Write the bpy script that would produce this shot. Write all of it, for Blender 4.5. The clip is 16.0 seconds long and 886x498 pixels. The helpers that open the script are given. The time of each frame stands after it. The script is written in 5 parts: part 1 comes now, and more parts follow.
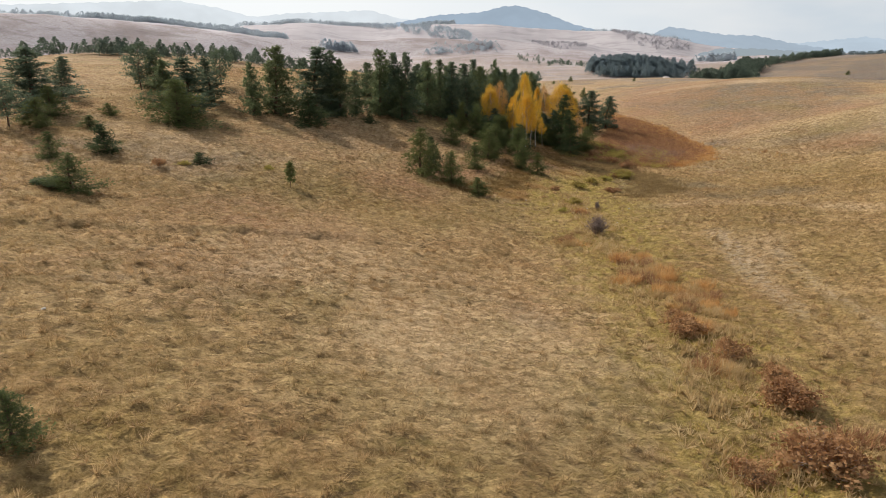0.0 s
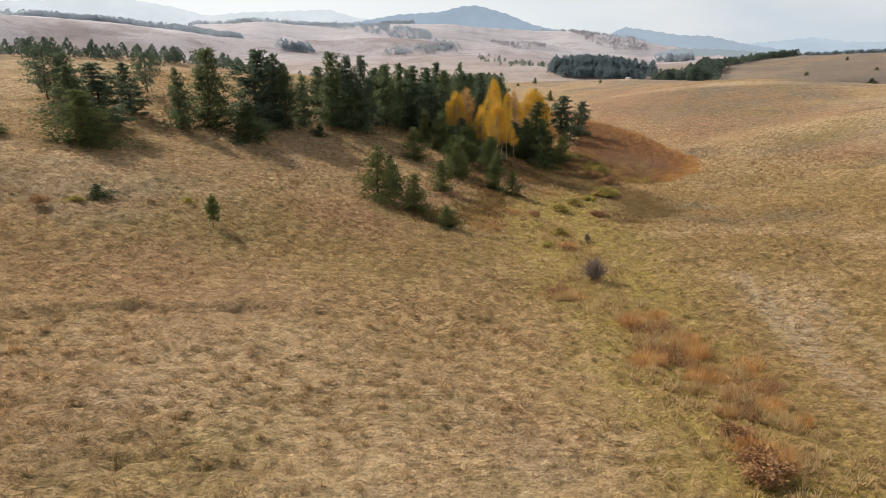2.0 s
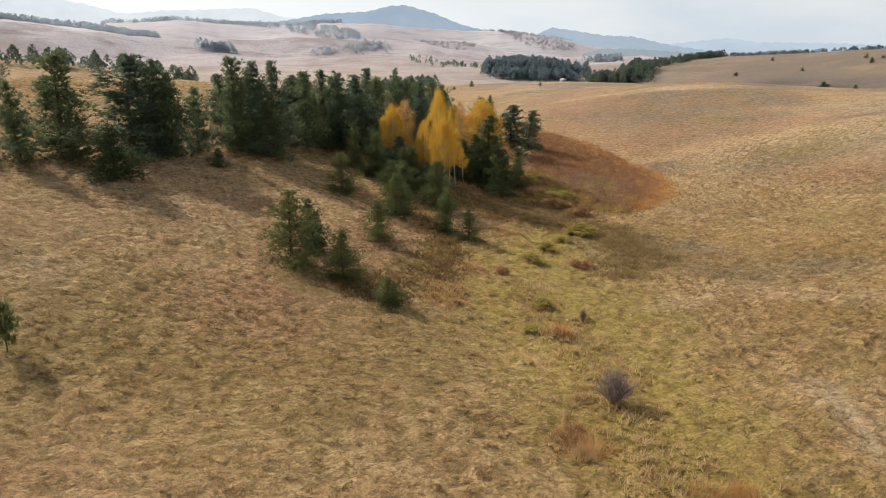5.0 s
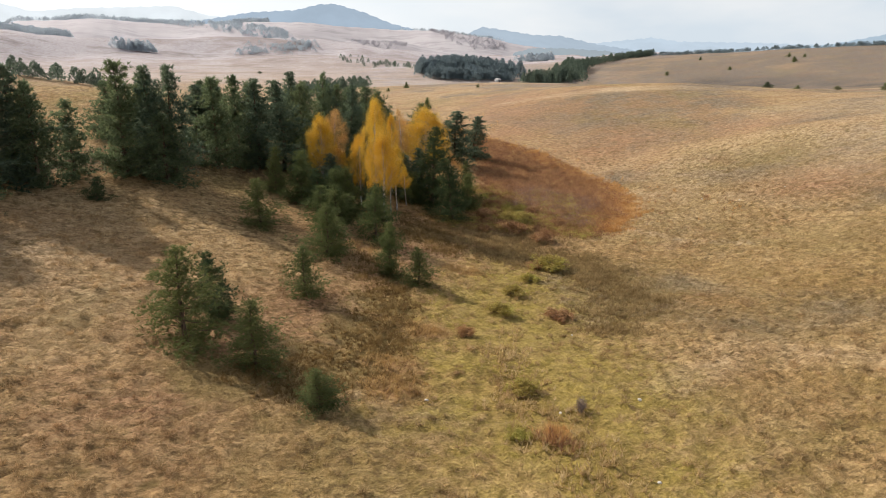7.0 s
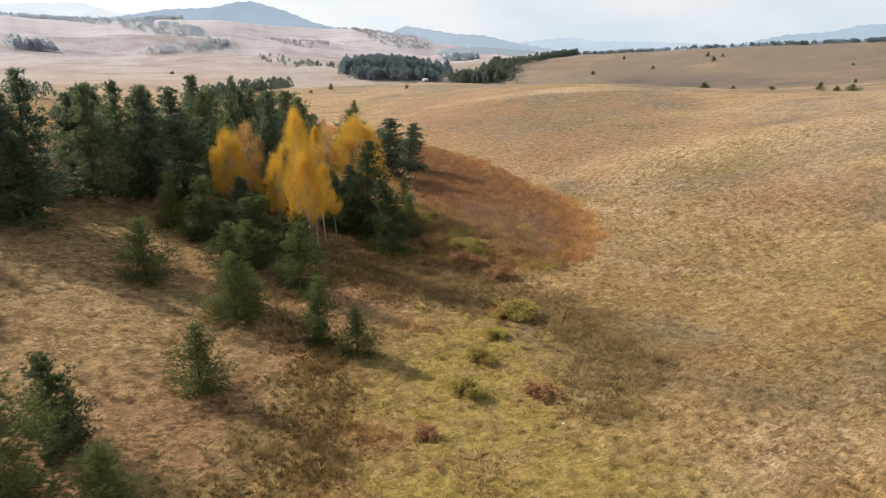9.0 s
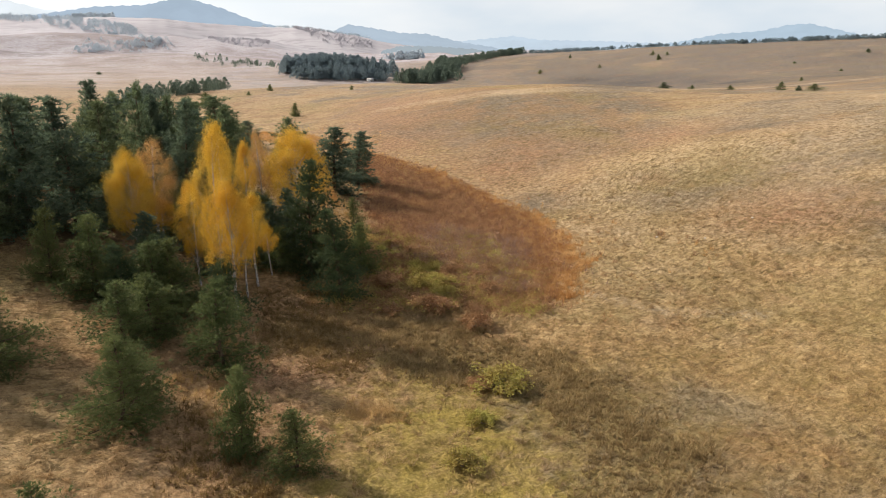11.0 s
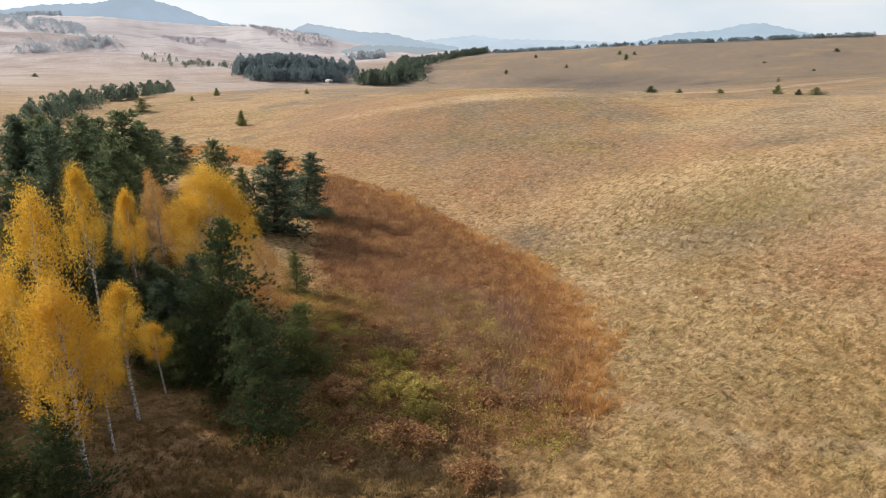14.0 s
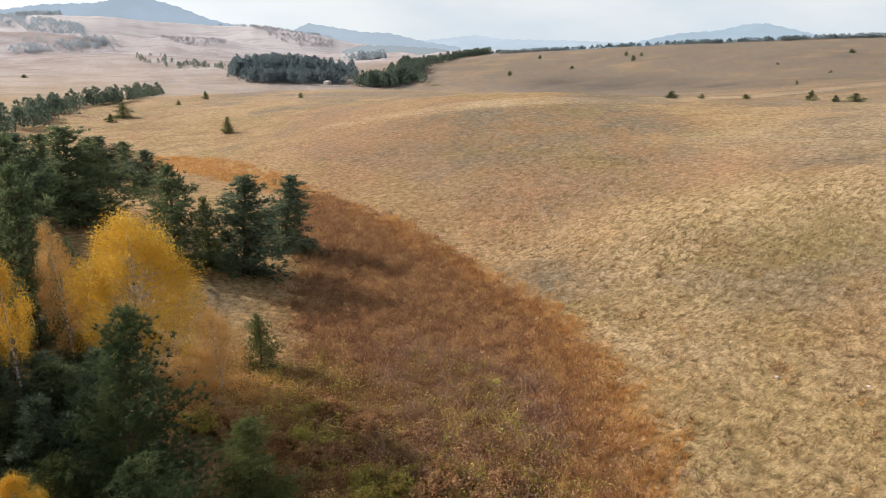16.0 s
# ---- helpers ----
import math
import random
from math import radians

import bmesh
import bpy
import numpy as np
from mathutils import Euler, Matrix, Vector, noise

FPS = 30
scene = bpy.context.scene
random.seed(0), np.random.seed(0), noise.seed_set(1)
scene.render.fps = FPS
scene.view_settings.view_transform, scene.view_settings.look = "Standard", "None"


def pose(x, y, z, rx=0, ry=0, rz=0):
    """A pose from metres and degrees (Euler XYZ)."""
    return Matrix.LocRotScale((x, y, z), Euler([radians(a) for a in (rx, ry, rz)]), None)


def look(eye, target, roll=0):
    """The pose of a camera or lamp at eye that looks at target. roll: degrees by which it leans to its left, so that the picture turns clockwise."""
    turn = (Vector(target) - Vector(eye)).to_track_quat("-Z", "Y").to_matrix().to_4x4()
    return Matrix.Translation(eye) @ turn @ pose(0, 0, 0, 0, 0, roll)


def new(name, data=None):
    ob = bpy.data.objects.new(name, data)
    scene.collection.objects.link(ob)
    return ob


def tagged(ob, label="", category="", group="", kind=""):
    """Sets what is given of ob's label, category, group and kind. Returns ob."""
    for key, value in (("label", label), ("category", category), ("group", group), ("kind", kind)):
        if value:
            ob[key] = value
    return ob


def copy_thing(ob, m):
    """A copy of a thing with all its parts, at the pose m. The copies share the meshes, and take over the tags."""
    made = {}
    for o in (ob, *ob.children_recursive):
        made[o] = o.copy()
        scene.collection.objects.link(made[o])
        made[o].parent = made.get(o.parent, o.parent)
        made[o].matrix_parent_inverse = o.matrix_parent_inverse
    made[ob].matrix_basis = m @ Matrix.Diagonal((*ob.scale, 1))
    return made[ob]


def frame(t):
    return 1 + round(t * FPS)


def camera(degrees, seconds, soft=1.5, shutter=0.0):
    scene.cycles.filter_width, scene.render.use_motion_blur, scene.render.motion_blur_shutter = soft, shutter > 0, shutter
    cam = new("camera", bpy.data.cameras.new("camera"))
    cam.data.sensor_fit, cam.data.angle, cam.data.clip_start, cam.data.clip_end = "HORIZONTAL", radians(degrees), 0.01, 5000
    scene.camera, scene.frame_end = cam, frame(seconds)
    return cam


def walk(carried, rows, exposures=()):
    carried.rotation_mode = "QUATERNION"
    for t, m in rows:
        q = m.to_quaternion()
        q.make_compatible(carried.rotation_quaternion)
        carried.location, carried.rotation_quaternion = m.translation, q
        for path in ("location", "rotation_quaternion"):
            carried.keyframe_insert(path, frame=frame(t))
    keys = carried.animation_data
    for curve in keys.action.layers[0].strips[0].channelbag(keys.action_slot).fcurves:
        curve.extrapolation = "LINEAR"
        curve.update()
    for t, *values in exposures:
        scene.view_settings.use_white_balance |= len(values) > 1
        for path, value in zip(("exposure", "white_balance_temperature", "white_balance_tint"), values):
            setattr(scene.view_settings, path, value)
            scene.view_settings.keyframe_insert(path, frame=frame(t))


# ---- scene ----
cam = camera(67.6, 16.0, soft=0.6)
ROWS = [
    (0, 0.00, 0.00, 15.00, 0.24, -16.64, 0.05),
    (0.5, -0.02, 2.84, 15.09, -0.28, -16.65, 0.03),
    (1, -0.04, 5.49, 15.18, -1.10, -16.65, 0.01),
    (1.5, -0.04, 8.35, 15.28, -2.10, -16.66, 0.03),
    (2, -0.02, 11.00, 15.38, -3.11, -16.66, 0.00),
    (2.5, -0.00, 13.87, 15.48, -4.18, -16.68, -0.03),
    (3, 0.07, 16.52, 15.56, -5.10, -16.70, -0.02),
    (3.5, 0.16, 19.38, 15.63, -6.10, -16.69, -0.05),
    (6, 1.18, 32.97, 15.93, -11.53, -16.70, -0.01),
    (6.5, 1.55, 35.83, 15.97, -13.15, -16.72, -0.01),
    (7, 1.92, 38.44, 16.00, -14.68, -16.73, 0.01),
    (7.5, 2.40, 41.27, 16.02, -16.30, -16.73, 0.03),
    (8, 2.84, 43.81, 16.05, -17.84, -16.75, -0.00),
    (8.5, 3.39, 46.48, 16.04, -19.49, -16.77, -0.02),
    (9, 3.91, 48.85, 16.04, -21.01, -16.80, -0.05),
    (9.5, 4.52, 51.35, 16.03, -22.66, -16.84, -0.08),
    (12, 8.60, 63.05, 16.13, -26.91, -16.92, -0.01),
    (12.5, 9.62, 65.48, 16.18, -27.57, -16.93, -0.02),
    (13, 10.64, 67.73, 16.20, -28.13, -16.93, 0.03),
    (13.5, 11.79, 70.15, 16.26, -28.73, -16.96, 0.03),
    (14, 12.88, 72.40, 16.28, -28.91, -16.96, 0.02),
    (14.5, 14.10, 74.81, 16.33, -28.89, -16.97, 0.02),
    (15, 15.35, 77.19, 16.40, -28.84, -16.95, 0.04),
    (15.5, 16.52, 79.40, 16.47, -28.82, -16.96, 0.02),
    (16, 17.79, 81.78, 16.54, -28.79, -16.96, -0.02),
]
walk(cam, [(t, pose(x, y, z, 90 + pitch, roll, yaw)) for t, x, y, z, yaw, pitch, roll in ROWS],
     [(0, 0.35), (3.5, 0.38), (6.5, 0.51), (9, 0.57), (12, 0.57), (16, 0.55)])

# ---- land
# low worn bank across the slope
BANK = [(-40, 24), (-23, 33.1), (-16, 37.1), (-9.5, 41.3), (-3.4, 42.2)]
# near landforms: x, y, radius, height of each rounded hill (or hollow)
HILLS = [
    (40, 80, 28, -2.39), (-90, 120, 45, 7.35), (150, 90, 45, 1.27), (40, 140, 28, -1.7),
    (0, 80, 28, -1.53), (-90, -30, 45, -0.01), (90, 180, 45, 1.32), (-20, 100, 28, 3.79),
    (230, 340, 75, -5.76), (80, 60, 28, 1.94), (-90, 210, 45, 10.89), (-90, 30, 45, 9.27),
    (0, 40, 28, -3.97), (-20, 140, 28, 0.95), (30, 180, 45, -5.74), (20, 120, 28, -4.8),
    (-20, 20, 28, 3.54), (60, 40, 28, 1.77), (90, 270, 45, 6.51), (130, 340, 75, -7.7),
    (0, 140, 28, 8.31), (100, 100, 28, 4.05), (80, 180, 28, 5.57), (230, 90, 75, 11.25), (118, 468, 28, 4.0),
]
# small knolls and hollows
HOLLOWS = [
    (64, 119, 6, 0.6), (72, 114, 6, 0.8), (79, 108, 7, 0.7), (63, 108, 7, -0.5),
    (18, 82, 12, -0.48), (-12, 64, 12, 0.24), (30, 94, 12, 0.4), (48, 118, 12, -0.43),
    (30, 58, 12, 0.33), (18, 34, 12, -0.48), (24, 124, 12, 0.56), (-24, 82, 12, -0.48),
    (0, 88, 12, 0.46), (-6, 118, 24, -0.41), (66, 106, 12, 0.32), (-30, 40, 12, -0.35),
    (-12, 16, 12, 0.4), (-24, 58, 12, 0.38), (48, 124, 12, -0.38), (-24, 40, 12, -0.3),
]
# far hills: x, y, breadth, depth, bearing, height
NEAR_RANGE = [
    (-82, 572, 60, 42, -12, 9.2), (-34, 579, 60, 42, -6, -4.7), (14, 582, 60, 42, 0, 2.3),
    (56, 580, 60, 42, 4, 11.2), (98, 575, 60, 42, 9, -2.9),
]
MIDDLE_RANGE = [
    (-99, 873, 75, 52, -8, 15.3), (-20, 881, 75, 52, -3, 6.7), (55, 881, 75, 52, 3, 14.5),
    (119, 875, 75, 52, 7, 7.2), (187, 864, 75, 52, 12, -1.2), (258, 845, 75, 52, 17, 5.2),
]
WEST_RANGE = [
    (-541, 616, 90, 65, -41, 38.5), (-485, 661, 90, 65, -36, 5.9), (-416, 706, 90, 65, -31, 19.2),
    (-343, 745, 90, 65, -25, 16.6), (-270, 774, 90, 65, -19, 13.2), (-200, 795, 90, 65, -14, 8.8),
]
EAST_RANGE = [
    (292, 523, 70, 90, 32, 5.4), (319, 456, 60, 90, 39, 3.5), (364, 399, 80, 100, 48, 4.7),
    (397, 343, 80, 100, 55, 8.7), (412, 300, 120, 110, 61, -0.2), (569, 183, 150, 130, 80, 25.5),
]


def land(x, y):
    """Height of the ground, for numbers or arrays."""
    x, y = np.asarray(x, float), np.asarray(y, float)
    z = np.full(np.broadcast(x, y).shape, 3.0)
    for a, b, r, h in HILLS + HOLLOWS:
        z = z + h * np.exp(-((x - a) ** 2 + (y - b) ** 2) / (2 * r * r))
    for a, b, breadth, depth, bearing, h in NEAR_RANGE + MIDDLE_RANGE + WEST_RANGE + EAST_RANGE:
        s, c = math.sin(radians(bearing)), math.cos(radians(bearing))
        u, v = (x - a) * c - (y - b) * s, (x - a) * s + (y - b) * c
        z = z + h * np.exp(-u * u / (2 * breadth ** 2) - v * v / (2 * depth ** 2))
    # gentle swells and trodden unevenness
    z = z + 0.10 * np.sin(x * 0.31 + 1.3 * np.sin(y * 0.17)) * np.sin(y * 0.27 + 0.9 * np.sin(x * 0.13))
    z = z + 0.035 * np.sin(x * 1.13 + 2 * np.sin(y * 0.51)) * np.sin(y * 0.97 + 2 * np.sin(x * 0.43))
    # folds of the far hills
    far = np.clip((np.hypot(x - 10, y - 60) - 380) / 500, 0, 1.4)
    z = z + 3.0 * far * np.sin(x * 0.031 + 1.7 * np.sin(y * 0.011)) * np.sin(y * 0.027 + 1.9 * np.sin(x * 0.013))
    z = z + 1.3 * far * np.sin(x * 0.071 + y * 0.03 + 1.5 * np.sin(y * 0.023)) * np.sin(y * 0.085 + 1.6 * np.sin(x * 0.029))
    edge = np.interp(x, [p[0] for p in BANK], [p[1] for p in BANK]) + 0.4 * np.sin(x * 0.8)
    d = y - edge
    fade = np.clip((x + 46) / 8, 0, 1) * np.clip((-2 - x) / 5, 0, 1)
    z = z + (0.2 + 0.3 * mottle(x, y, 3.0, 11)) * fade * np.clip(d / 0.6 + 0.5, 0, 1) * np.exp(-np.maximum(d, 0) / 2.0)
    return z


def lattice(ix, iy, seed):
    """A fixed chance value, 0 to 1, for each whole-numbered place."""
    v = np.sin(ix * 127.1 + iy * 311.7 + seed * 74.7) * 43758.5453
    return v - np.floor(v)


def mottle(x, y, size, seed, octaves=3):
    """Uneven smooth patches of about that size, 0 to 1."""
    total, weight, amp = 0.0, 0.0, 1.0
    for o in range(octaves):
        u, v = x / size, y / size
        i, j = np.floor(u), np.floor(v)
        a, b = u - i, v - j
        a, b = a * a * (3 - 2 * a), b * b * (3 - 2 * b)
        low = lattice(i, j, seed + o) * (1 - a) + lattice(i + 1, j, seed + o) * a
        high = lattice(i, j + 1, seed + o) * (1 - a) + lattice(i + 1, j + 1, seed + o) * a
        total, weight = total + amp * (low * (1 - b) + high * b), weight + amp
        size, amp = size * 0.47, amp * 0.55
    return total / weight


# stretch of the meadow that is built tussock by tussock
TUFTED = (-46.0, 76.0, 6.0, 152.0)


def tufts(x, y):
    """Rounded grass tussocks on the meadow: 0 in the gaps, 1 on the tops; and how tall they grow there."""
    best = np.zeros(np.shape(x))
    for size, broad, seed in ((0.8, 0.25, 3), (0.52, 0.16, 9)):
        ci, cj = np.floor(x / size), np.floor(y / size)
        for di in (-1, 0, 1):
            for dj in (-1, 0, 1):
                i, j = ci + di, cj + dj
                cx, cy = (i + lattice(i, j, seed)) * size, (j + lattice(i, j, seed + 1)) * size
                r = broad * (0.6 + 0.8 * lattice(i, j, seed + 2))
                best = np.maximum(best, (0.45 + 0.55 * lattice(i, j, seed + 4)) * np.exp(-((x - cx) ** 2 + (y - cy) ** 2) / (2 * r * r)))
    inside = np.clip((x - TUFTED[0]) / 8, 0, 1) * np.clip((TUFTED[1] - x) / 8, 0, 1) * np.clip((y - TUFTED[2] + 6) / 6, 0, 1) * np.clip((TUFTED[3] - y) / 12, 0, 1)
    rough = np.clip((mottle(x, y, 9, 21) - 0.32) / 0.36, 0, 1)
    return best, inside * (0.11 + 0.25 * rough)


def turf(x, y):
    """Height of the ground with its tussocks and trodden contour steps."""
    x, y = np.asarray(x, float), np.asarray(y, float)
    z = land(x, y)
    top, tall = tufts(x, y)
    steps = np.sin(z * 13.0 + 9 * mottle(x, y, 7, 5)) * np.clip((mottle(x, y, 13, 31) - 0.4) / 0.25, 0, 1)
    return z + top * tall + 0.035 * steps * np.clip(tall / 0.1, 0, 1)
# ---- end of land

# ---- world, sun
SUN_AZIMUTH, SUN_HEIGHT = -45.0, 37.0
world = bpy.data.worlds.new("sky")
scene.world = world
world.use_nodes = True
wn = world.node_tree
sky = wn.nodes.new("ShaderNodeTexSky")
sky.sky_type, sky.sun_disc = "NISHITA", False
sky.sun_elevation, sky.sun_rotation = radians(SUN_HEIGHT), radians(SUN_AZIMUTH)
sky.air_density, sky.dust_density, sky.ozone_density, sky.altitude = 1.0, 3.5, 1.0, 900
milky = wn.nodes.new("ShaderNodeHueSaturation")
milky.inputs["Saturation"].default_value = 0.35
wn.links.new(sky.outputs[0], milky.inputs["Color"])
wn.links.new(milky.outputs[0], wn.nodes["Background"].inputs[0])
wn.nodes["Background"].inputs[1].default_value = 0.15

sun = new("sun", bpy.data.lights.new("sun", "SUN"))
sun.data.energy, sun.data.angle, sun.data.color = 3.7, radians(0.9), (1.0, 0.915, 0.80)
a, h = radians(SUN_AZIMUTH), radians(SUN_HEIGHT)
sun.matrix_world = look((math.sin(a) * math.cos(h) * 50, math.cos(a) * math.cos(h) * 50, math.sin(h) * 50), (0, 0, 0))


# ---- materials
class Mat:
    """A node material under construction."""

    def __init__(self, name):
        self.m = bpy.data.materials.new(name)
        self.m.use_nodes = True
        self.t = self.m.node_tree
        self.t.nodes.clear()
        self.out = self.t.nodes.new("ShaderNodeOutputMaterial")

    def node(self, kind, **props):
        n = self.t.nodes.new(kind)
        for k, v in props.items():
            setattr(n, k, v)
        return n

    def link(self, a, b):
        self.t.links.new(a, b)

    def noise(self, scale, detail=4.0, rough=0.6, stretch=None, where=None):
        n = self.node("ShaderNodeTexNoise")
        n.inputs["Scale"].default_value, n.inputs["Detail"].default_value, n.inputs["Roughness"].default_value = scale, detail, rough
        if where is None:
            where = self.node("ShaderNodeNewGeometry").outputs["Position"]
        if stretch:
            s = self.node("ShaderNodeVectorMath", operation="MULTIPLY")
            self.link(where, s.inputs[0])
            s.inputs[1].default_value = stretch
            where = s.outputs[0]
        self.link(where, n.inputs["Vector"])
        return n.outputs["Fac"]

    def span(self, value, low, high, a=0.0, b=1.0):
        n = self.node("ShaderNodeMapRange")
        self.link(value, n.inputs[0])
        for i, v in enumerate((low, high, a, b)):
            n.inputs[i + 1].default_value = v
        return n.outputs[0]

    def math(self, op, a, b):
        n = self.node("ShaderNodeMath", operation=op)
        for i, v in enumerate((a, b)):
            if isinstance(v, (int, float)):
                n.inputs[i].default_value = v
            else:
                self.link(v, n.inputs[i])
        return n.outputs[0]

    def mix(self, fac, a, b):
        n = self.node("ShaderNodeMix", data_type="RGBA")
        for i, v in ((0, fac), (6, a), (7, b)):
            if isinstance(v, (int, float)):
                n.inputs[i].default_value = v
            elif isinstance(v, tuple):
                n.inputs[i].default_value = (*v, 1)
            else:
                self.link(v, n.inputs[i])
        return n.outputs[2]

    def attribute(self, name):
        return self.node("ShaderNodeAttribute", attribute_name=name).outputs["Fac"]

    def surface(self, colour, rough=0.9, bump=None, depth=0.02, glow=0.0):
        p = self.node("ShaderNodeBsdfPrincipled")
        if isinstance(colour, tuple):
            p.inputs["Base Color"].default_value = (*colour, 1)
        else:
            self.link(colour, p.inputs["Base Color"])
        p.inputs["Roughness"].default_value = rough
        p.inputs["Specular IOR Level"].default_value = 0.15
        if bump is not None:
            b = self.node("ShaderNodeBump")
            b.inputs["Distance"].default_value = depth
            self.link(bump, b.inputs["Height"])
            self.link(b.outputs[0], p.inputs["Normal"])
        self.link(p.outputs[0], self.out.inputs[0])
        return self.m

    def leafy(self, colour, through_colour, share=0.3, rough=0.6):
        d, t, g = self.node("ShaderNodeBsdfPrincipled"), self.node("ShaderNodeBsdfTranslucent"), self.node("ShaderNodeMixShader")
        self.link(colour, d.inputs["Base Color"])
        d.inputs["Roughness"].default_value, d.inputs["Specular IOR Level"].default_value = rough, 0.2
        self.link(through_colour, t.inputs[0])
        g.inputs[0].default_value = share
        self.link(d.outputs[0], g.inputs[1])
        self.link(t.outputs[0], g.inputs[2])
        self.link(g.outputs[0], self.out.inputs[0])
        return self.m


def meadow_colour(k):
    """Colour of the meadow's grass, moss, heath and bracken, from the ground's cover."""
    big, mid = k.noise(0.045, 5, 0.62), k.noise(0.45, 5, 0.7)
    fine = k.math("ADD", k.math("MULTIPLY", k.noise(1.7, 5, 0.66), 0.55), k.math("MULTIPLY", k.noise(6.5, 4, 0.7), 0.45))

    def two(a, b):
        return k.mix(k.span(fine, 0.40, 0.60), a, b)
    col = k.mix(k.span(mid, 0.40, 0.60, 0.0, 0.9), two((0.29, 0.187, 0.08), (0.57, 0.392, 0.198)), two((0.235, 0.142, 0.06), (0.485, 0.312, 0.145)))
    # greyer heathery stretches, with dark low tufts
    speck = k.noise(1.1, 5, 0.72)
    dull = k.mix(k.span(speck, 0.44, 0.58), two((0.165, 0.127, 0.086), (0.32, 0.255, 0.178)), two((0.088, 0.07, 0.05), (0.165, 0.132, 0.093)))
    col = k.mix(k.span(k.math("ADD", big, k.span(k.attribute("dull"), 0.0, 1.0, 0.0, 0.3)), 0.56, 0.68, 0.0, 0.9), col, dull)
    col = k.mix(k.span(k.noise(0.085, 6, 0.7), 0.50, 0.60, 0.0, 0.6), col, two((0.205, 0.108, 0.045), (0.43, 0.247, 0.115)))
    col = k.mix(k.span(k.noise(0.061, 6, 0.7, (1.3, 0.8, 1.0)), 0.52, 0.62, 0.0, 0.65), col, two((0.165, 0.122, 0.04), (0.37, 0.275, 0.11)))
    col = k.mix(k.span(k.noise(0.17, 6, 0.72, (1.0, 1.8, 1.0)), 0.52, 0.62, 0.0, 0.55), col, (0.21, 0.135, 0.05))
    col = k.mix(k.math("MULTIPLY", k.attribute("olive"), k.span(k.noise(0.16, 5, 0.65), 0.36, 0.6, 0.85, 0.35)), col, two((0.18, 0.122, 0.034), (0.355, 0.245, 0.082)))
    col = k.mix(k.math("MULTIPLY", k.attribute("light"), k.span(k.noise(0.12, 5, 0.65), 0.38, 0.6, 0.9, 0.35)), col, two((0.355, 0.247, 0.132), (0.645, 0.475, 0.288)))
    col = k.mix(k.math("MULTIPLY", k.attribute("russet_and_shade"), k.span(k.noise(0.3, 5, 0.65), 0.35, 0.55, 0.4, 0.95)), col, two((0.22, 0.115, 0.058), (0.46, 0.275, 0.15)))
    # thatch and moss between the tussocks, with the gaps' shade put into the colour
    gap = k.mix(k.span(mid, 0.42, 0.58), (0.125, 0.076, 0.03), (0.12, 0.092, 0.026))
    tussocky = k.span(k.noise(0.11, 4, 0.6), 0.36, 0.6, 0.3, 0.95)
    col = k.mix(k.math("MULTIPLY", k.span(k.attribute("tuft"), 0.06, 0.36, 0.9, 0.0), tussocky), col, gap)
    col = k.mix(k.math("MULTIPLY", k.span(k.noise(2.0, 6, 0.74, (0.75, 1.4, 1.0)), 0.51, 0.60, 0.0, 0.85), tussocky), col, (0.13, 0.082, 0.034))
    # far ground: haze put into the grass colour
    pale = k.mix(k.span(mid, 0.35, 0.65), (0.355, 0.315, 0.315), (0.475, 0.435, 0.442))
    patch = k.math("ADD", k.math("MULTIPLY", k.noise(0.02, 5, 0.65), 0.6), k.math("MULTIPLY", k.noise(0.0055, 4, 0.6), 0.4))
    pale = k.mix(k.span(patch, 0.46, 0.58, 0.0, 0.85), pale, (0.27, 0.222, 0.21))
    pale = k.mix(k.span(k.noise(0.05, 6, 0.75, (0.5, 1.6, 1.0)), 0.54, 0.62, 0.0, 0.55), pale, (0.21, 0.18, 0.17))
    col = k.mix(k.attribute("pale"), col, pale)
    # the east range's dull tone, and a cloud shadow painted on it
    drab_and_shade = k.mix(k.span(patch, 0.42, 0.58), (0.075, 0.066, 0.06), (0.15, 0.122, 0.10))
    col = k.mix(k.attribute("drab_and_shade"), col, drab_and_shade)
    edge = k.noise(0.7, 5, 0.75)

    def zone(name, soft=0.3):
        v = k.math("ADD", k.attribute(name), k.span(edge, 0.3, 0.7, -0.45, 0.45))
        return k.span(v, 0.5 - soft, 0.5 + soft)
    moss = two((0.2, 0.148, 0.03), (0.415, 0.305, 0.076))
    col = k.mix(k.math("MULTIPLY", zone("moss"), k.span(mid, 0.38, 0.62, 0.95, 0.45)), col, moss)
    rush = two((0.15, 0.105, 0.038), (0.31, 0.22, 0.085))
    col = k.mix(k.math("MULTIPLY", zone("rush"), 0.75), col, rush)
    heath = k.mix(k.span(mid, 0.42, 0.60), two((0.17, 0.09, 0.046), (0.35, 0.195, 0.10)), two((0.28, 0.16, 0.06), (0.44, 0.265, 0.105)))
    col = k.mix(zone("heath"), col, heath)
    rust = two((0.32, 0.18, 0.075), (0.52, 0.325, 0.16))
    col = k.mix(k.math("MULTIPLY", zone("rust"), 0.8), col, rust)
    # brown needle litter, darkened with the wood's shade
    shaded_litter = two((0.06, 0.036, 0.02), (0.17, 0.105, 0.05))
    return k.mix(k.math("MULTIPLY", zone("shaded_litter"), 0.9), col, shaded_litter), fine


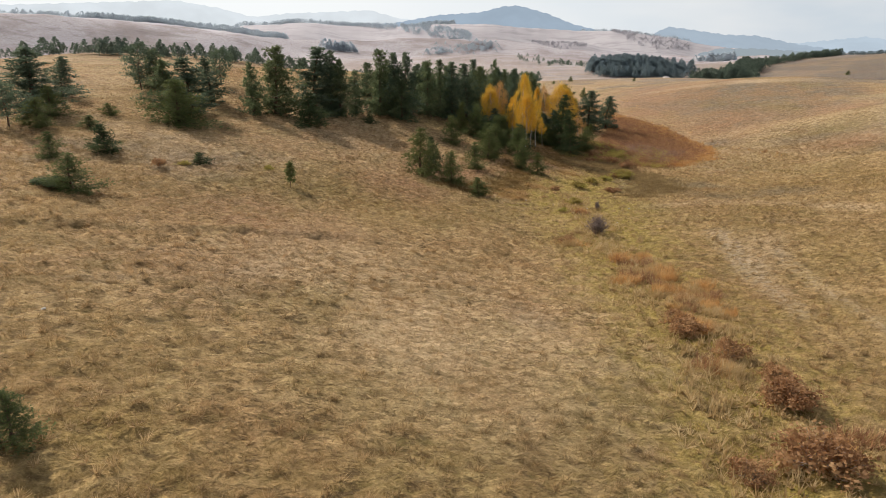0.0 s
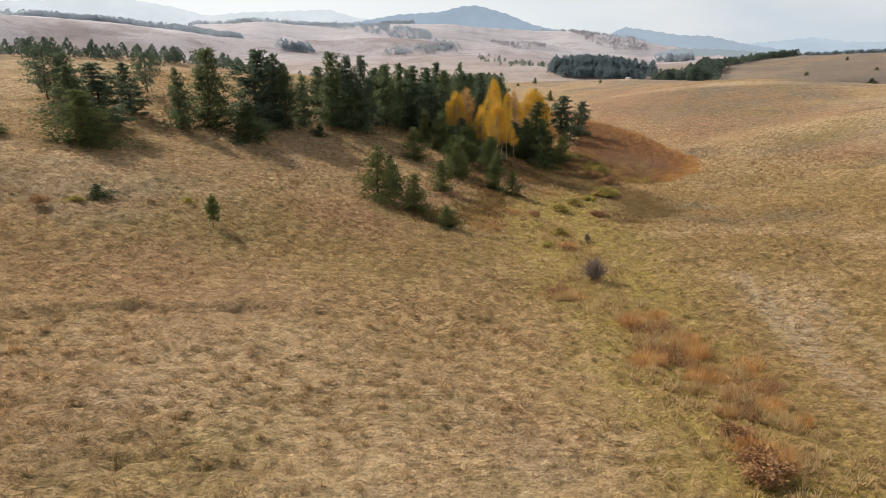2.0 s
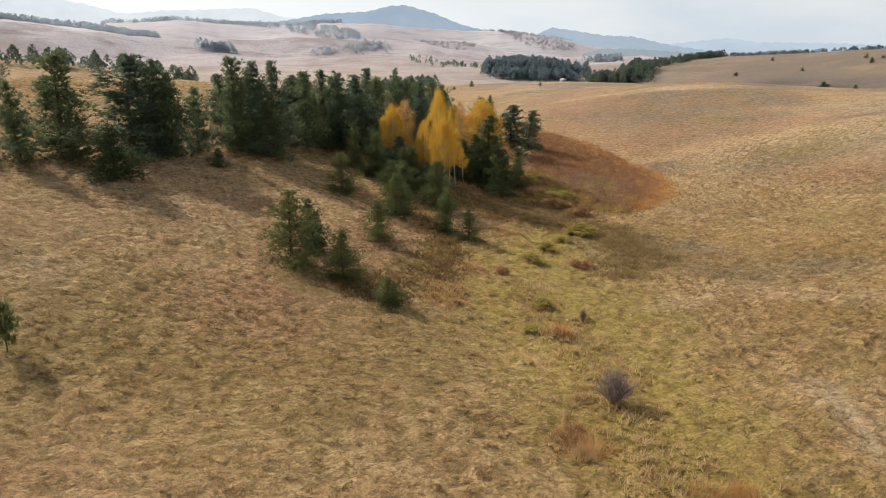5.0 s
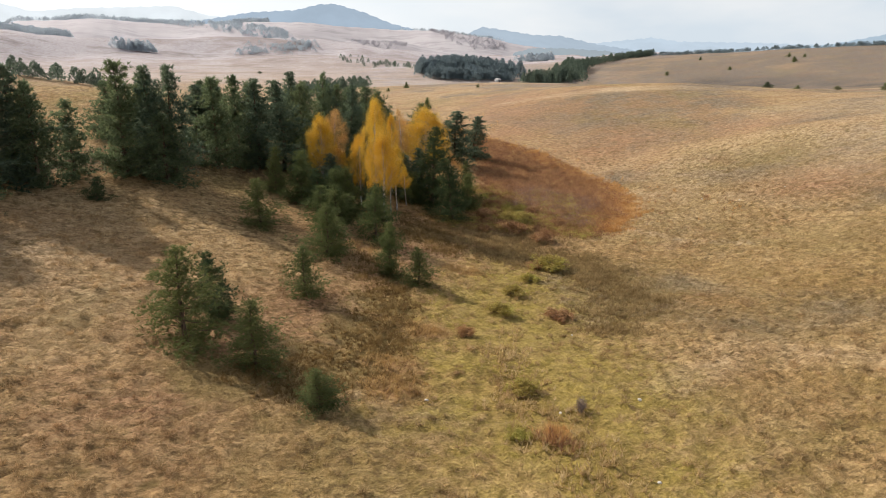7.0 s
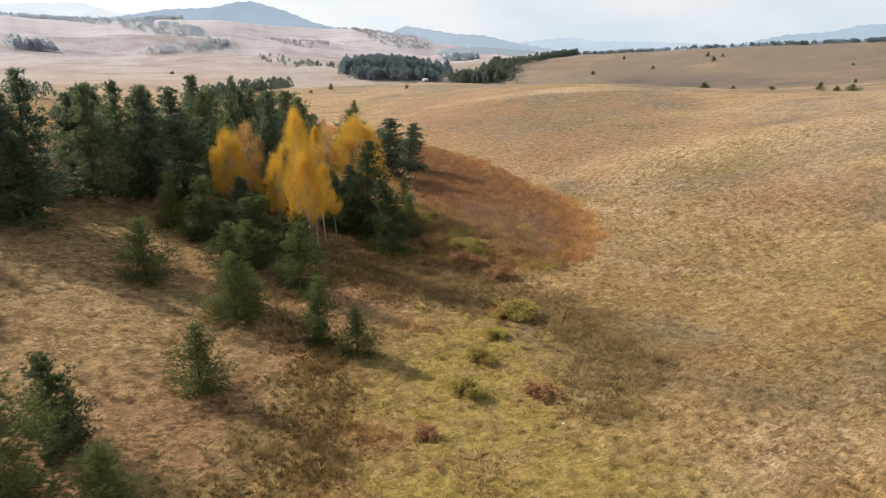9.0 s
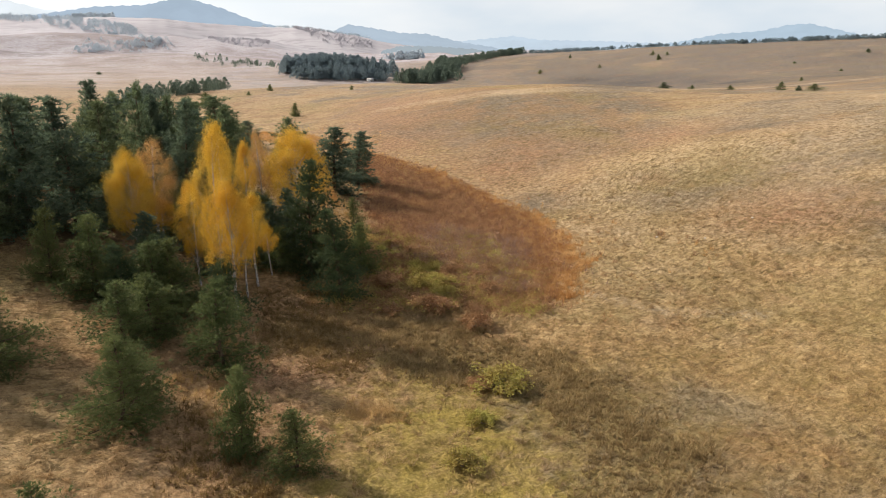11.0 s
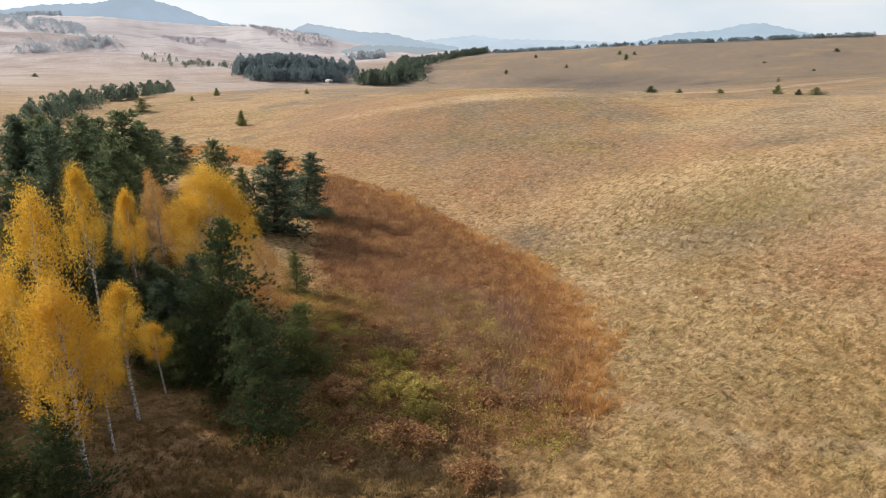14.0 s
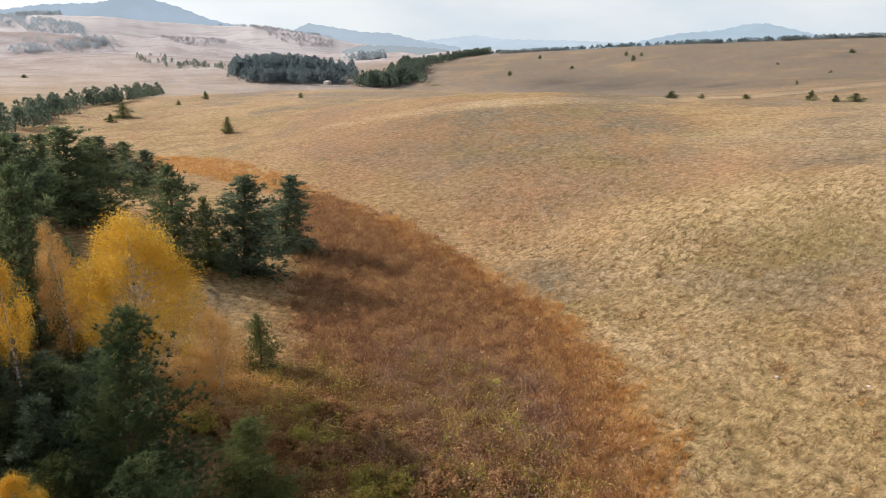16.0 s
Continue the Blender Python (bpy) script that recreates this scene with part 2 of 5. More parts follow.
def ground_material():
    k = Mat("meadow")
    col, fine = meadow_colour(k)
    worn = k.noise(2.5, 4, 0.7)
    col = k.mix(k.math("MULTIPLY", k.attribute("track"), k.span(worn, 0.40, 0.64, 0.05, 0.6)), col, (0.52, 0.42, 0.30))
    height = k.math("ADD", k.math("MULTIPLY", k.noise(2.6, 5, 0.7, (1.0, 1.25, 1.0)), 1.0), k.math("MULTIPLY", fine, 0.5))
    return k.surface(col, 0.95, height, 0.42)


def grass_material():
    k = Mat("dry_grass")
    col, fine = meadow_colour(k)
    r = k.node("ShaderNodeNewGeometry").outputs["Random Per Island"]
    col = k.mix(k.span(r, 0.3, 1.0, 0.0, 0.35), col, (0.62, 0.45, 0.25))
    return k.leafy(col, col, 0.4, 0.8)


def foliage(name, dark, mid, light, share=0.25, yellow=None):
    k = Mat(name)
    r = k.node("ShaderNodeNewGeometry").outputs["Random Per Island"]
    o = k.node("ShaderNodeObjectInfo").outputs["Random"]
    big = k.noise(0.9, 3, 0.6)
    col = k.mix(k.span(r, 0.0, 1.0), dark, mid)
    col = k.mix(k.span(big, 0.45, 0.65, 0.0, 0.8), col, light)
    if yellow:
        col = k.mix(k.span(o, 0.3, 1.0, 0.0, 0.45), col, yellow)
    return k.leafy(col, col, share, 0.75)


def bark(name, a, b, stretch=(1, 1, 0.25), scale=14):
    k = Mat(name)
    where = k.node("ShaderNodeTexCoord").outputs["Object"]
    n = k.noise(scale, 4, 0.65, stretch, where)
    return k.surface(k.mix(k.span(n, 0.38, 0.6), a, b), 0.85, n, 0.01)


M_GROUND, M_GRASS = ground_material(), grass_material()
M_YOUNG = foliage("young_pine_needles", (0.07, 0.095, 0.034), (0.135, 0.16, 0.055), (0.20, 0.222, 0.082), 0.4, (0.185, 0.185, 0.06))
M_PINE = foliage("pine_needles", (0.068, 0.099, 0.054), (0.138, 0.176, 0.086), (0.20, 0.236, 0.115), 0.5, (0.15, 0.16, 0.062))
M_SPRUCE = foliage("dark_needles", (0.04, 0.062, 0.03), (0.082, 0.112, 0.046), (0.13, 0.158, 0.062), 0.38)
# pines of the wood: some haze is put into this grey-green
M_FIR = foliage("grey_green_needles", (0.062, 0.094, 0.062), (0.125, 0.163, 0.10), (0.18, 0.218, 0.128), 0.5)
M_BIRCH = foliage("birch_leaves", (0.52, 0.30, 0.028), (0.68, 0.43, 0.05), (0.72, 0.51, 0.095), 0.45, (0.66, 0.37, 0.045))
M_COPPER = foliage("copper_leaves", (0.44, 0.235, 0.07), (0.56, 0.33, 0.11), (0.62, 0.40, 0.16), 0.4)
M_PINE_BARK = bark("pine_bark", (0.05, 0.035, 0.025), (0.17, 0.11, 0.07))
M_BIRCH_BARK = bark("birch_bark", (0.07, 0.06, 0.055), (0.62, 0.58, 0.52), (1, 1, 2.2), 5)
M_TWIG = bark("bare_twigs", (0.17, 0.13, 0.112), (0.33, 0.255, 0.22))
# far woods: haze is put into these base colours, paler and bluer
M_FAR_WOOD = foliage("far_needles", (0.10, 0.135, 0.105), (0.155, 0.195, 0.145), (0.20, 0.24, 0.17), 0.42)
M_HAZED_WOOD = foliage("hazed_far_needles", (0.42, 0.47, 0.51), (0.50, 0.55, 0.59), (0.55, 0.60, 0.63), 0.45)
M_DARK_WOOD = foliage("hazed_dark_needles", (0.145, 0.19, 0.21), (0.205, 0.255, 0.268), (0.245, 0.295, 0.295), 0.42)
M_BARE_WOOD = foliage("hazed_leafless_wood", (0.36, 0.345, 0.37), (0.45, 0.43, 0.455), (0.51, 0.49, 0.51), 0.45)
M_HEATH = foliage("heath_stems", (0.18, 0.09, 0.052), (0.36, 0.19, 0.10), (0.50, 0.285, 0.13), 0.28)
M_RUST = foliage("rust_grass", (0.38, 0.19, 0.062), (0.60, 0.335, 0.125), (0.70, 0.46, 0.20), 0.45)
M_BRAMBLE = foliage("bramble_leaves", (0.26, 0.185, 0.06), (0.42, 0.335, 0.09), (0.48, 0.44, 0.11), 0.45)
M_DARK_LEAF = foliage("withered_leaves", (0.20, 0.10, 0.045), (0.38, 0.205, 0.095), (0.50, 0.31, 0.15), 0.45)
M_RUST_DULL = foliage("tawny_scrub", (0.15, 0.092, 0.034), (0.26, 0.165, 0.062), (0.36, 0.24, 0.095), 0.3)
M_RUSH = foliage("rush_stems", (0.20, 0.135, 0.06), (0.33, 0.23, 0.105), (0.43, 0.31, 0.15), 0.35)
M_TAWNY = foliage("tawny_grass", (0.36, 0.225, 0.09), (0.52, 0.345, 0.15), (0.60, 0.43, 0.20), 0.45)
M_STALK = foliage("dead_stalks", (0.22, 0.132, 0.105), (0.33, 0.215, 0.165), (0.42, 0.29, 0.215), 0.35)
M_OCHRE = foliage("tall_dry_grass", (0.34, 0.23, 0.10), (0.52, 0.37, 0.185), (0.6, 0.46, 0.25), 0.5)


# ---- mesh helpers
def mesh_of(name, verts, faces, material, smooth=False):
    me = bpy.data.meshes.new(name)
    verts, faces = np.asarray(verts, np.float32), np.asarray(faces, np.int32)
    n, k = faces.shape
    me.vertices.add(len(verts))
    me.vertices.foreach_set("co", verts.ravel())
    me.loops.add(n * k)
    me.loops.foreach_set("vertex_index", faces.ravel())
    me.polygons.add(n)
    me.polygons.foreach_set("loop_start", np.arange(n, dtype=np.int32) * k)
    if smooth:
        me.polygons.foreach_set("use_smooth", np.ones(n, bool))
    me.update(calc_edges=True)
    me.materials.append(material)
    return me


def part(name, me, parent, label=""):
    ob = new(name, me)
    ob.parent = parent
    return tagged(ob, label) if label else ob


def give(me, name, values):
    me.attributes.new(name, "FLOAT", "POINT").data.foreach_set("value", np.asarray(values, np.float32))


def unit(v):
    return v / np.maximum(np.linalg.norm(v, axis=-1, keepdims=True), 1e-9)


def blades(rng, at, way, count, length, width, spread):
    """Flat pointed blades in bundles: count at each point, round its direction."""
    n = len(at) * count
    p = np.repeat(at, count, 0)
    d = unit(np.repeat(way, count, 0) + rng.normal(0, spread, (n, 3)))
    side = unit(np.cross(d, rng.normal(0, 1, (n, 3))))
    ln = (np.repeat(np.broadcast_to(length, len(at)), count) * rng.uniform(0.6, 1.2, n))[:, None]
    wd = width * rng.uniform(0.7, 1.3, (n, 1))
    v = np.stack([p - side * wd / 2, p + side * wd / 2, p + d * ln], 1).reshape(-1, 3)
    return v, np.arange(n * 3).reshape(-1, 3)


def leaves(rng, at, size):
    """Small folded four-cornered leaves."""
    n = len(at)
    d = unit(rng.normal(0, 1, (n, 3)))
    s = unit(np.cross(d, rng.normal(0, 1, (n, 3))))
    z = (size * rng.uniform(0.6, 1.3, n))[:, None]
    v = np.stack([at - d * z / 2, at + s * z * 0.38, at + d * z / 2, at - s * z * 0.38], 1).reshape(-1, 3)
    return v, np.arange(n * 4).reshape(-1, 4)


def tubes(paths, sides=5):
    """Tapered round limbs: each path is (points, radii)."""
    V, Fc, base = [], [], 0
    for pts, rad in paths:
        pts, n = np.asarray(pts, float), len(pts)
        t = unit(np.gradient(pts, axis=0))
        ref = np.array([0.31, 0.87, 0.13]) if abs(t[0][2]) > 0.6 else np.array([0, 0, 1.0])
        s = unit(np.cross(t, ref))
        u = np.cross(t, s)
        a = np.arange(sides) * 2 * np.pi / sides
        ring = s[:, None] * np.cos(a)[None, :, None] + u[:, None] * np.sin(a)[None, :, None]
        V.append((pts[:, None] + ring * np.asarray(rad)[:, None, None]).reshape(-1, 3))
        for i in range(n - 1):
            for j in range(sides):
                k = (j + 1) % sides
                Fc.append((base + i * sides + j, base + i * sides + k, base + (i + 1) * sides + k, base + (i + 1) * sides + j))
        base += n * sides
    return np.concatenate(V), np.array(Fc)


# ---- the ground: one sheet to the horizon
def cover(x, y, chain, soft=2.0):
    """How far inside a chain of rounded patches (x, y, radius) a place lies: 0 out, 1 in."""
    best = np.full(np.shape(x), -1e6)
    for (ax, ay, ar), (bx, by, br) in zip(chain, chain[1:] + chain[-1:]):
        dx, dy = bx - ax, by - ay
        s = np.clip(((x - ax) * dx + (y - ay) * dy) / max(dx * dx + dy * dy, 1e-6), 0, 1)
        best = np.maximum(best, (ar + s * (br - ar)) - np.hypot(x - ax - s * dx, y - ay - s * dy))
    return np.clip(best / soft * 0.5 + 0.5, 0, 1)


MOSS = [(10.5, 15, 3), (12, 28, 3), (13, 45, 3.5), (13.5, 58, 5), (13, 67, 7), (15, 75, 6.5), (18.5, 82, 4), (19.5, 87, 2)]
RUSH = [(22, 72, 1.4), (25, 77, 2.4), (26, 82, 2.6), (24, 87, 2.4), (21, 92, 2)]
HEATH = [(29, 97.5, 4.5), (32, 104, 7), (34.5, 112, 8.5), (37.2, 121, 8), (39.5, 133, 6.5), (39.5, 142, 5), (40, 153, 2)]
RUST = [(33, 95.5, 1.8), (36, 99.5, 2.6), (39.5, 105, 2.8), (42.3, 111, 2.2), (45, 119, 1.6), (45.5, 127, 1.1), (44, 141, 1.2), (40, 156, 1.6), (37, 166, 3), (33.5, 178, 4), (29, 189, 4)]
RUST_SPOTS = [(10.1, 72.7, 1.2), (6.6, 65.7, 1.3), (7.6, 68.2, 1.0), (13.6, 41.5, 1.2), (14, 36.5, 1.1), (9.5, 49, 0.6), (10.2, 93, 1.2), (15.5, 84.2, 1.0), (17, 104, 1.5), (9, 87, 1.0)]
# those near the young pines also put pine shadow into the ground's colour
DARK_SPOTS = [(-15.3, 28.5, 0.7), (6.5, 20.5, 0.9), (-1, 66.5, 2.2), (3, 68, 3), (6, 72, 2.4), (8, 76.5, 2), (15, 93, 2.5), (20, 89, 2)]
DULL = [(66, 153, 12), (86, 150, 12), (58, 172, 10), (100, 168, 10), (78, 118, 8), (48, 121, 4), (62, 108, 8), (70, 137, 12), (64, 150, 8), (60, 88, 9), (240, 310, 70), (280, 290, 60), (260, 390, 50), (330, 350, 60), (24, 80, 5)]
# a cloud's shadow on the east range, put into the ground's colour
CLOUD_SHADE = [(232, 352, 24), (240, 318, 34), (243, 285, 30), (236, 262, 16), (335, 268, 18)]
# russet grass; the first three patches also paint the young pines' shadow
RUSSET_AND_SHADE = [(0, 71, 4.5), (-4, 64, 4), (4, 75, 3.5), (12, 88, 5), (16, 94, 5), (21, 91, 4), (9, 82, 3), (54, 137, 9), (60, 139, 7), (47, 160, 9), (52, 178, 10), (62, 196, 12), (-14, 44, 5), (58, 96, 5), (75, 128, 6)]
BRAMBLES = [(33.5, 110, 2.5), (31, 106, 4), (30.5, 101, 4), (21, 98, 2), (24.5, 99, 3.5), (28.5, 98, 3), (28, 103, 4), (24.5, 106, 3), (27, 111, 3), (29.5, 94, 1.5)]
# needle litter below the wood; the trees' shade is put into its colour
SHADED_LITTER = [(-16, 96, 2.5), (-2, 106, 3.5), (7, 109, 4), (13, 111, 4.5), (17, 109, 3.5)]
OLIVE = [(-9, 15, 8), (-24, 26, 6), (-7, 55, 6), (1, 58, 6), (-16, 44, 6), (24, 45, 9), (19, 31, 7), (29, 62, 8), (40, 75, 11), (31, 80, 6), (48, 100, 9), (47, 62, 10), (30, 20, 9), (-9, 11, 4), (10, 52, 4)]
LIGHT = [(0, 26, 6.5), (-7, 33, 7), (-12, 80, 8), (-22, 62, 6)]
# pale streaks; the second puts a small spur's lit edge into the colour
STREAKS = [[(58, 192, 3), (100, 164, 4), (148, 176, 5), (200, 178, 6)], [(53.9, 119, 0.7), (61, 117, 0.9), (67.1, 114.5, 0.9), (70, 110.2, 0.6)], [(20.1, 63.8, 0.6), (26.7, 66.5, 1.2), (33, 61, 1.2), (37, 56, 0.8)], [(20.8, 42.1, 0.8), (23, 46, 1.1), (25.3, 50, 0.8)]]
TRACKS = [[(21, 22, 0.15), (22.5, 36, 0.2), (24, 46, 0.25)], [(19, 33, 0.4), (20.5, 42, 0.9), (22, 52, 0.8)], [(41, 84, 0.5), (37, 88, 0.35), (34, 96, 0.2)]]


def covers(x, y):
    rust, rush = cover(x, y, RUST), cover(x, y, RUSH, 2.5)
    for s in RUST_SPOTS:
        rust = np.maximum(rust, cover(x, y, [s], 0.8))
    for s in DARK_SPOTS:
        rush = np.maximum(rush, cover(x, y, [s], 1.0))
    dull = np.maximum.reduce([cover(x, y, [s], s[2] * 0.9) for s in DULL])
    dull = np.maximum(dull, 0.42 * np.clip((x - 42) / 18, 0, 1) * np.clip((y - 70) / 30, 0, 1))
    track = np.maximum.reduce([cover(x, y, t, 0.7) for t in TRACKS])
    # distance that drives the haze painted into the ground
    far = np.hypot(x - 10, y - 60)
    east = np.clip((x - 110) / 120, 0, 1) * np.clip((560 - y) / 100, 0, 1)
    drab_and_shade = np.maximum.reduce([cover(x, y, [s], s[2] * 1.1) for s in CLOUD_SHADE])
    light = 0.8 * np.clip((x - 28) / 14, 0, 1) * np.clip((165 - y) / 50, 0, 1) * np.clip((y - 75) / 30, 0, 1)
    light = np.maximum.reduce([light] + [0.9 * cover(x, y, [s], s[2] * 1.1) for s in LIGHT] + [cover(x, y, t, 1.6) for t in STREAKS])
    light = light * (1 - 0.85 * np.clip((dull - 0.42) / 0.58, 0, 1))
    olive = np.maximum.reduce([cover(x, y, [s], s[2] * 1.1) for s in OLIVE]) * (1 - 0.8 * np.maximum.reduce([cover(x, y, t, 1.6) for t in STREAKS]))
    top, tall = tufts(x, y)
    return {"drab_and_shade": np.maximum(0.95 * drab_and_shade, 0.5 * east), "light": light, "olive": olive, "tuft": np.where(tall > 0.02, top, 0.5), "russet_and_shade": np.maximum.reduce([cover(x, y, [s], s[2] * 0.9) for s in RUSSET_AND_SHADE]),
            "shaded_litter": cover(x, y, SHADED_LITTER, 3.0), "moss": cover(x, y, MOSS, 4.5), "rush": rush, "heath": cover(x, y, HEATH, 2.5), "rust": rust, "dull": dull,
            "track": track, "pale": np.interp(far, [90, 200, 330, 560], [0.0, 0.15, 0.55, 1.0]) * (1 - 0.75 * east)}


def spread(low, high, step, grow, widest, near_end, end):
    """Rows of the ground: even steps between low and high, then wider and wider ones out to the end."""
    def out(limit):
        d, s, far = 0.0, step, []
        while d < end:
            s = min(s * grow, widest) if d < limit else s * 1.09
            d += s
            far.append(d)
        return np.array(far)
    return np.concatenate([low - out(near_end[0])[::-1], np.arange(low, high, step), high + out(near_end[1])])


def build_ground():
    gx = spread(TUFTED[0], TUFTED[1], 0.35, 1.035, 10.0, (560, 560), 4700)
    gy = spread(TUFTED[2], TUFTED[3], 0.35, 1.03, 10.0, (60, 900), 4700)
    x, y = (g.ravel() for g in np.meshgrid(gx, gy))
    n, m = len(gx), len(gy)
    i, j = np.meshgrid(np.arange(m - 1), np.arange(n - 1), indexing="ij")
    a = (i * n + j).ravel()
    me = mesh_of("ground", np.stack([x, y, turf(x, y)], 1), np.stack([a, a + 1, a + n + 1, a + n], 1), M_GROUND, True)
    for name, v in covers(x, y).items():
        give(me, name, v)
    tagged(new("ground", me), "rolling hills of dry straw-coloured autumn grass with a mossy hollow", "meadow", kind="structure")


build_ground()


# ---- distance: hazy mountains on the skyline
# haze painted as glow: an emission colour that no sun or shade changes
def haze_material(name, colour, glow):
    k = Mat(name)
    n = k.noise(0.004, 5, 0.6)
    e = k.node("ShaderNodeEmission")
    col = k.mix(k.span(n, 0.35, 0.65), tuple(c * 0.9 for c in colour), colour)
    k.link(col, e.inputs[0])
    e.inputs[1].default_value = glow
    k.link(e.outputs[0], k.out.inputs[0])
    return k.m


def mountain(name, label, distance, profile, material, depth=500):
    """A long mountain ridge far off: profile gives bearing and height in degrees."""
    b = np.linspace(profile[0][0] - 3, profile[-1][0] + 3, 260)
    e = np.interp(b, [p[0] for p in profile], [p[1] for p in profile], left=-0.8, right=-0.8)
    ends = np.clip((b - b[0]) / 3, 0, 1) * np.clip((b[-1] - b) / 3, 0, 1)
    e = -1.2 + (e + 1.2) * ends ** 0.6 + 0.03 * np.sin(b * 7.1) + 0.02 * np.sin(b * 17.3 + 1)
    rows = []
    for s, f in ((-1.0, -0.15), (-0.66, 0.3), (-0.33, 0.72), (0, 1.0), (0.5, 0.6), (1.0, -0.1)):
        d = distance + s * depth
        top = 16 + np.tan(np.radians(e)) * distance
        wob = 1 + 0.06 * np.sin(b * 3.3 + s * 9)
        z = -60 + (top + 60) * (f if s == 0 else f * wob)
        rows.append(np.stack([10 + d * np.sin(np.radians(b)), 40 + d * np.cos(np.radians(b)), z], 1))
    n = len(b)
    f = [(i * n + j, i * n + j + 1, (i + 1) * n + j + 1, (i + 1) * n + j) for i in range(len(rows) - 1) for j in range(n - 1)]
    tagged(new(name, mesh_of(name, np.concatenate(rows), f, material, True)), label, "mountain", kind="structure")


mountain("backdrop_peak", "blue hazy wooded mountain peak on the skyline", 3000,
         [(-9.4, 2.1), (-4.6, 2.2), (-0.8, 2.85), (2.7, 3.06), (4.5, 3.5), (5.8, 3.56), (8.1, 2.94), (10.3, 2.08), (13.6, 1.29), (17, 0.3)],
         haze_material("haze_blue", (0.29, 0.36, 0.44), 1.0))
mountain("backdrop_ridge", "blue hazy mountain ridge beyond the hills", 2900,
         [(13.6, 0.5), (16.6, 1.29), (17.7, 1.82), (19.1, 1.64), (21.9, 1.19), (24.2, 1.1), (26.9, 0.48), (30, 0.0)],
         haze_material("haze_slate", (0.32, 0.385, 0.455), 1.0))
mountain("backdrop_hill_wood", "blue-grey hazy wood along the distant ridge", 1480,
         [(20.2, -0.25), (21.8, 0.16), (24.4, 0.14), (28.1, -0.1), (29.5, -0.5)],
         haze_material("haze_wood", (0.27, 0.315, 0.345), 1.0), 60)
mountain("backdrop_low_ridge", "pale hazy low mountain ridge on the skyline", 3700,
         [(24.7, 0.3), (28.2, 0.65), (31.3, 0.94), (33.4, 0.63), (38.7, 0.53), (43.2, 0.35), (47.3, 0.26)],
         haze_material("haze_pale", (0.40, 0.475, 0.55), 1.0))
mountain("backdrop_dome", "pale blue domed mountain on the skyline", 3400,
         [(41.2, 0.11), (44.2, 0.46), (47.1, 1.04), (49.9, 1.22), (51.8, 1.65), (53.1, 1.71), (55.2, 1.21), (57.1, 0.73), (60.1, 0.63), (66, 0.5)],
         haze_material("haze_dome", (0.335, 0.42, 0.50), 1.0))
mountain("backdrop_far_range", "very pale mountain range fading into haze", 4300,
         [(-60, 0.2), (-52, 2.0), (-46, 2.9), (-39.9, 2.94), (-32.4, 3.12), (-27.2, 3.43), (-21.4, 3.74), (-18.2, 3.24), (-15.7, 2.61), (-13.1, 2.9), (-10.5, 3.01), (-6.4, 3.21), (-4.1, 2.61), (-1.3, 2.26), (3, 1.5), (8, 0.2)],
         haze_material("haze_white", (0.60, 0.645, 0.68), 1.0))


def sky_backdrop():
    """The bright milky haze low over the skyline, a ring far behind all hills."""
    k = Mat("milky_sky")
    n = k.noise(0.0009, 4, 0.5, (1, 1, 3.0))
    e = k.node("ShaderNodeEmission")
    toward = k.node("ShaderNodeVectorMath", operation="DOT_PRODUCT")
    k.link(k.node("ShaderNodeNewGeometry").outputs["Position"], toward.inputs[0])
    toward.inputs[1].default_value = (math.sin(a) / 4780, math.cos(a) / 4780, 0)
    veil = k.mix(k.span(n, 0.4, 0.65), (0.47, 0.525, 0.575), (0.57, 0.592, 0.61))
    k.link(k.mix(k.span(toward.outputs["Value"], 0.3, 0.85), veil, (0.74, 0.76, 0.765)), e.inputs[0])
    k.link(e.outputs[0], k.out.inputs[0])
    turn = np.arange(96) * 2 * np.pi / 96
    rows = [np.stack([4780 * np.sin(turn), 4780 * np.cos(turn), np.full(96, z)], 1) for z in (-120.0, 250.0, 620.0)]
    f = [(i * 96 + j, i * 96 + (j + 1) % 96, (i + 1) * 96 + (j + 1) % 96, (i + 1) * 96 + j) for i in range(2) for j in range(96)]
    tagged(new("backdrop_sky", mesh_of("backdrop_sky", np.concatenate(rows), f, k.m, True)), "bright milky haze low in the sky", "sky", kind="structure")


sky_backdrop()


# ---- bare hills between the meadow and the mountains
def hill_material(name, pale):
    # the base colours include the haze; a higher factor means more of it
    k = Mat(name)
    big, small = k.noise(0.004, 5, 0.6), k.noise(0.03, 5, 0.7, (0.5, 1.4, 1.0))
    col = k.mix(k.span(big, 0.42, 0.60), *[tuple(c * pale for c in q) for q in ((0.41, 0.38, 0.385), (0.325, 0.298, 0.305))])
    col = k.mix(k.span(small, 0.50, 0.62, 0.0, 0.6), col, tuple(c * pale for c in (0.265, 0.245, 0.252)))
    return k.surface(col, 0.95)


M_HILL, M_WEST_HILL = hill_material("hazed_far_meadow", 1.0), hill_material("hazed_western_meadow", 1.22)


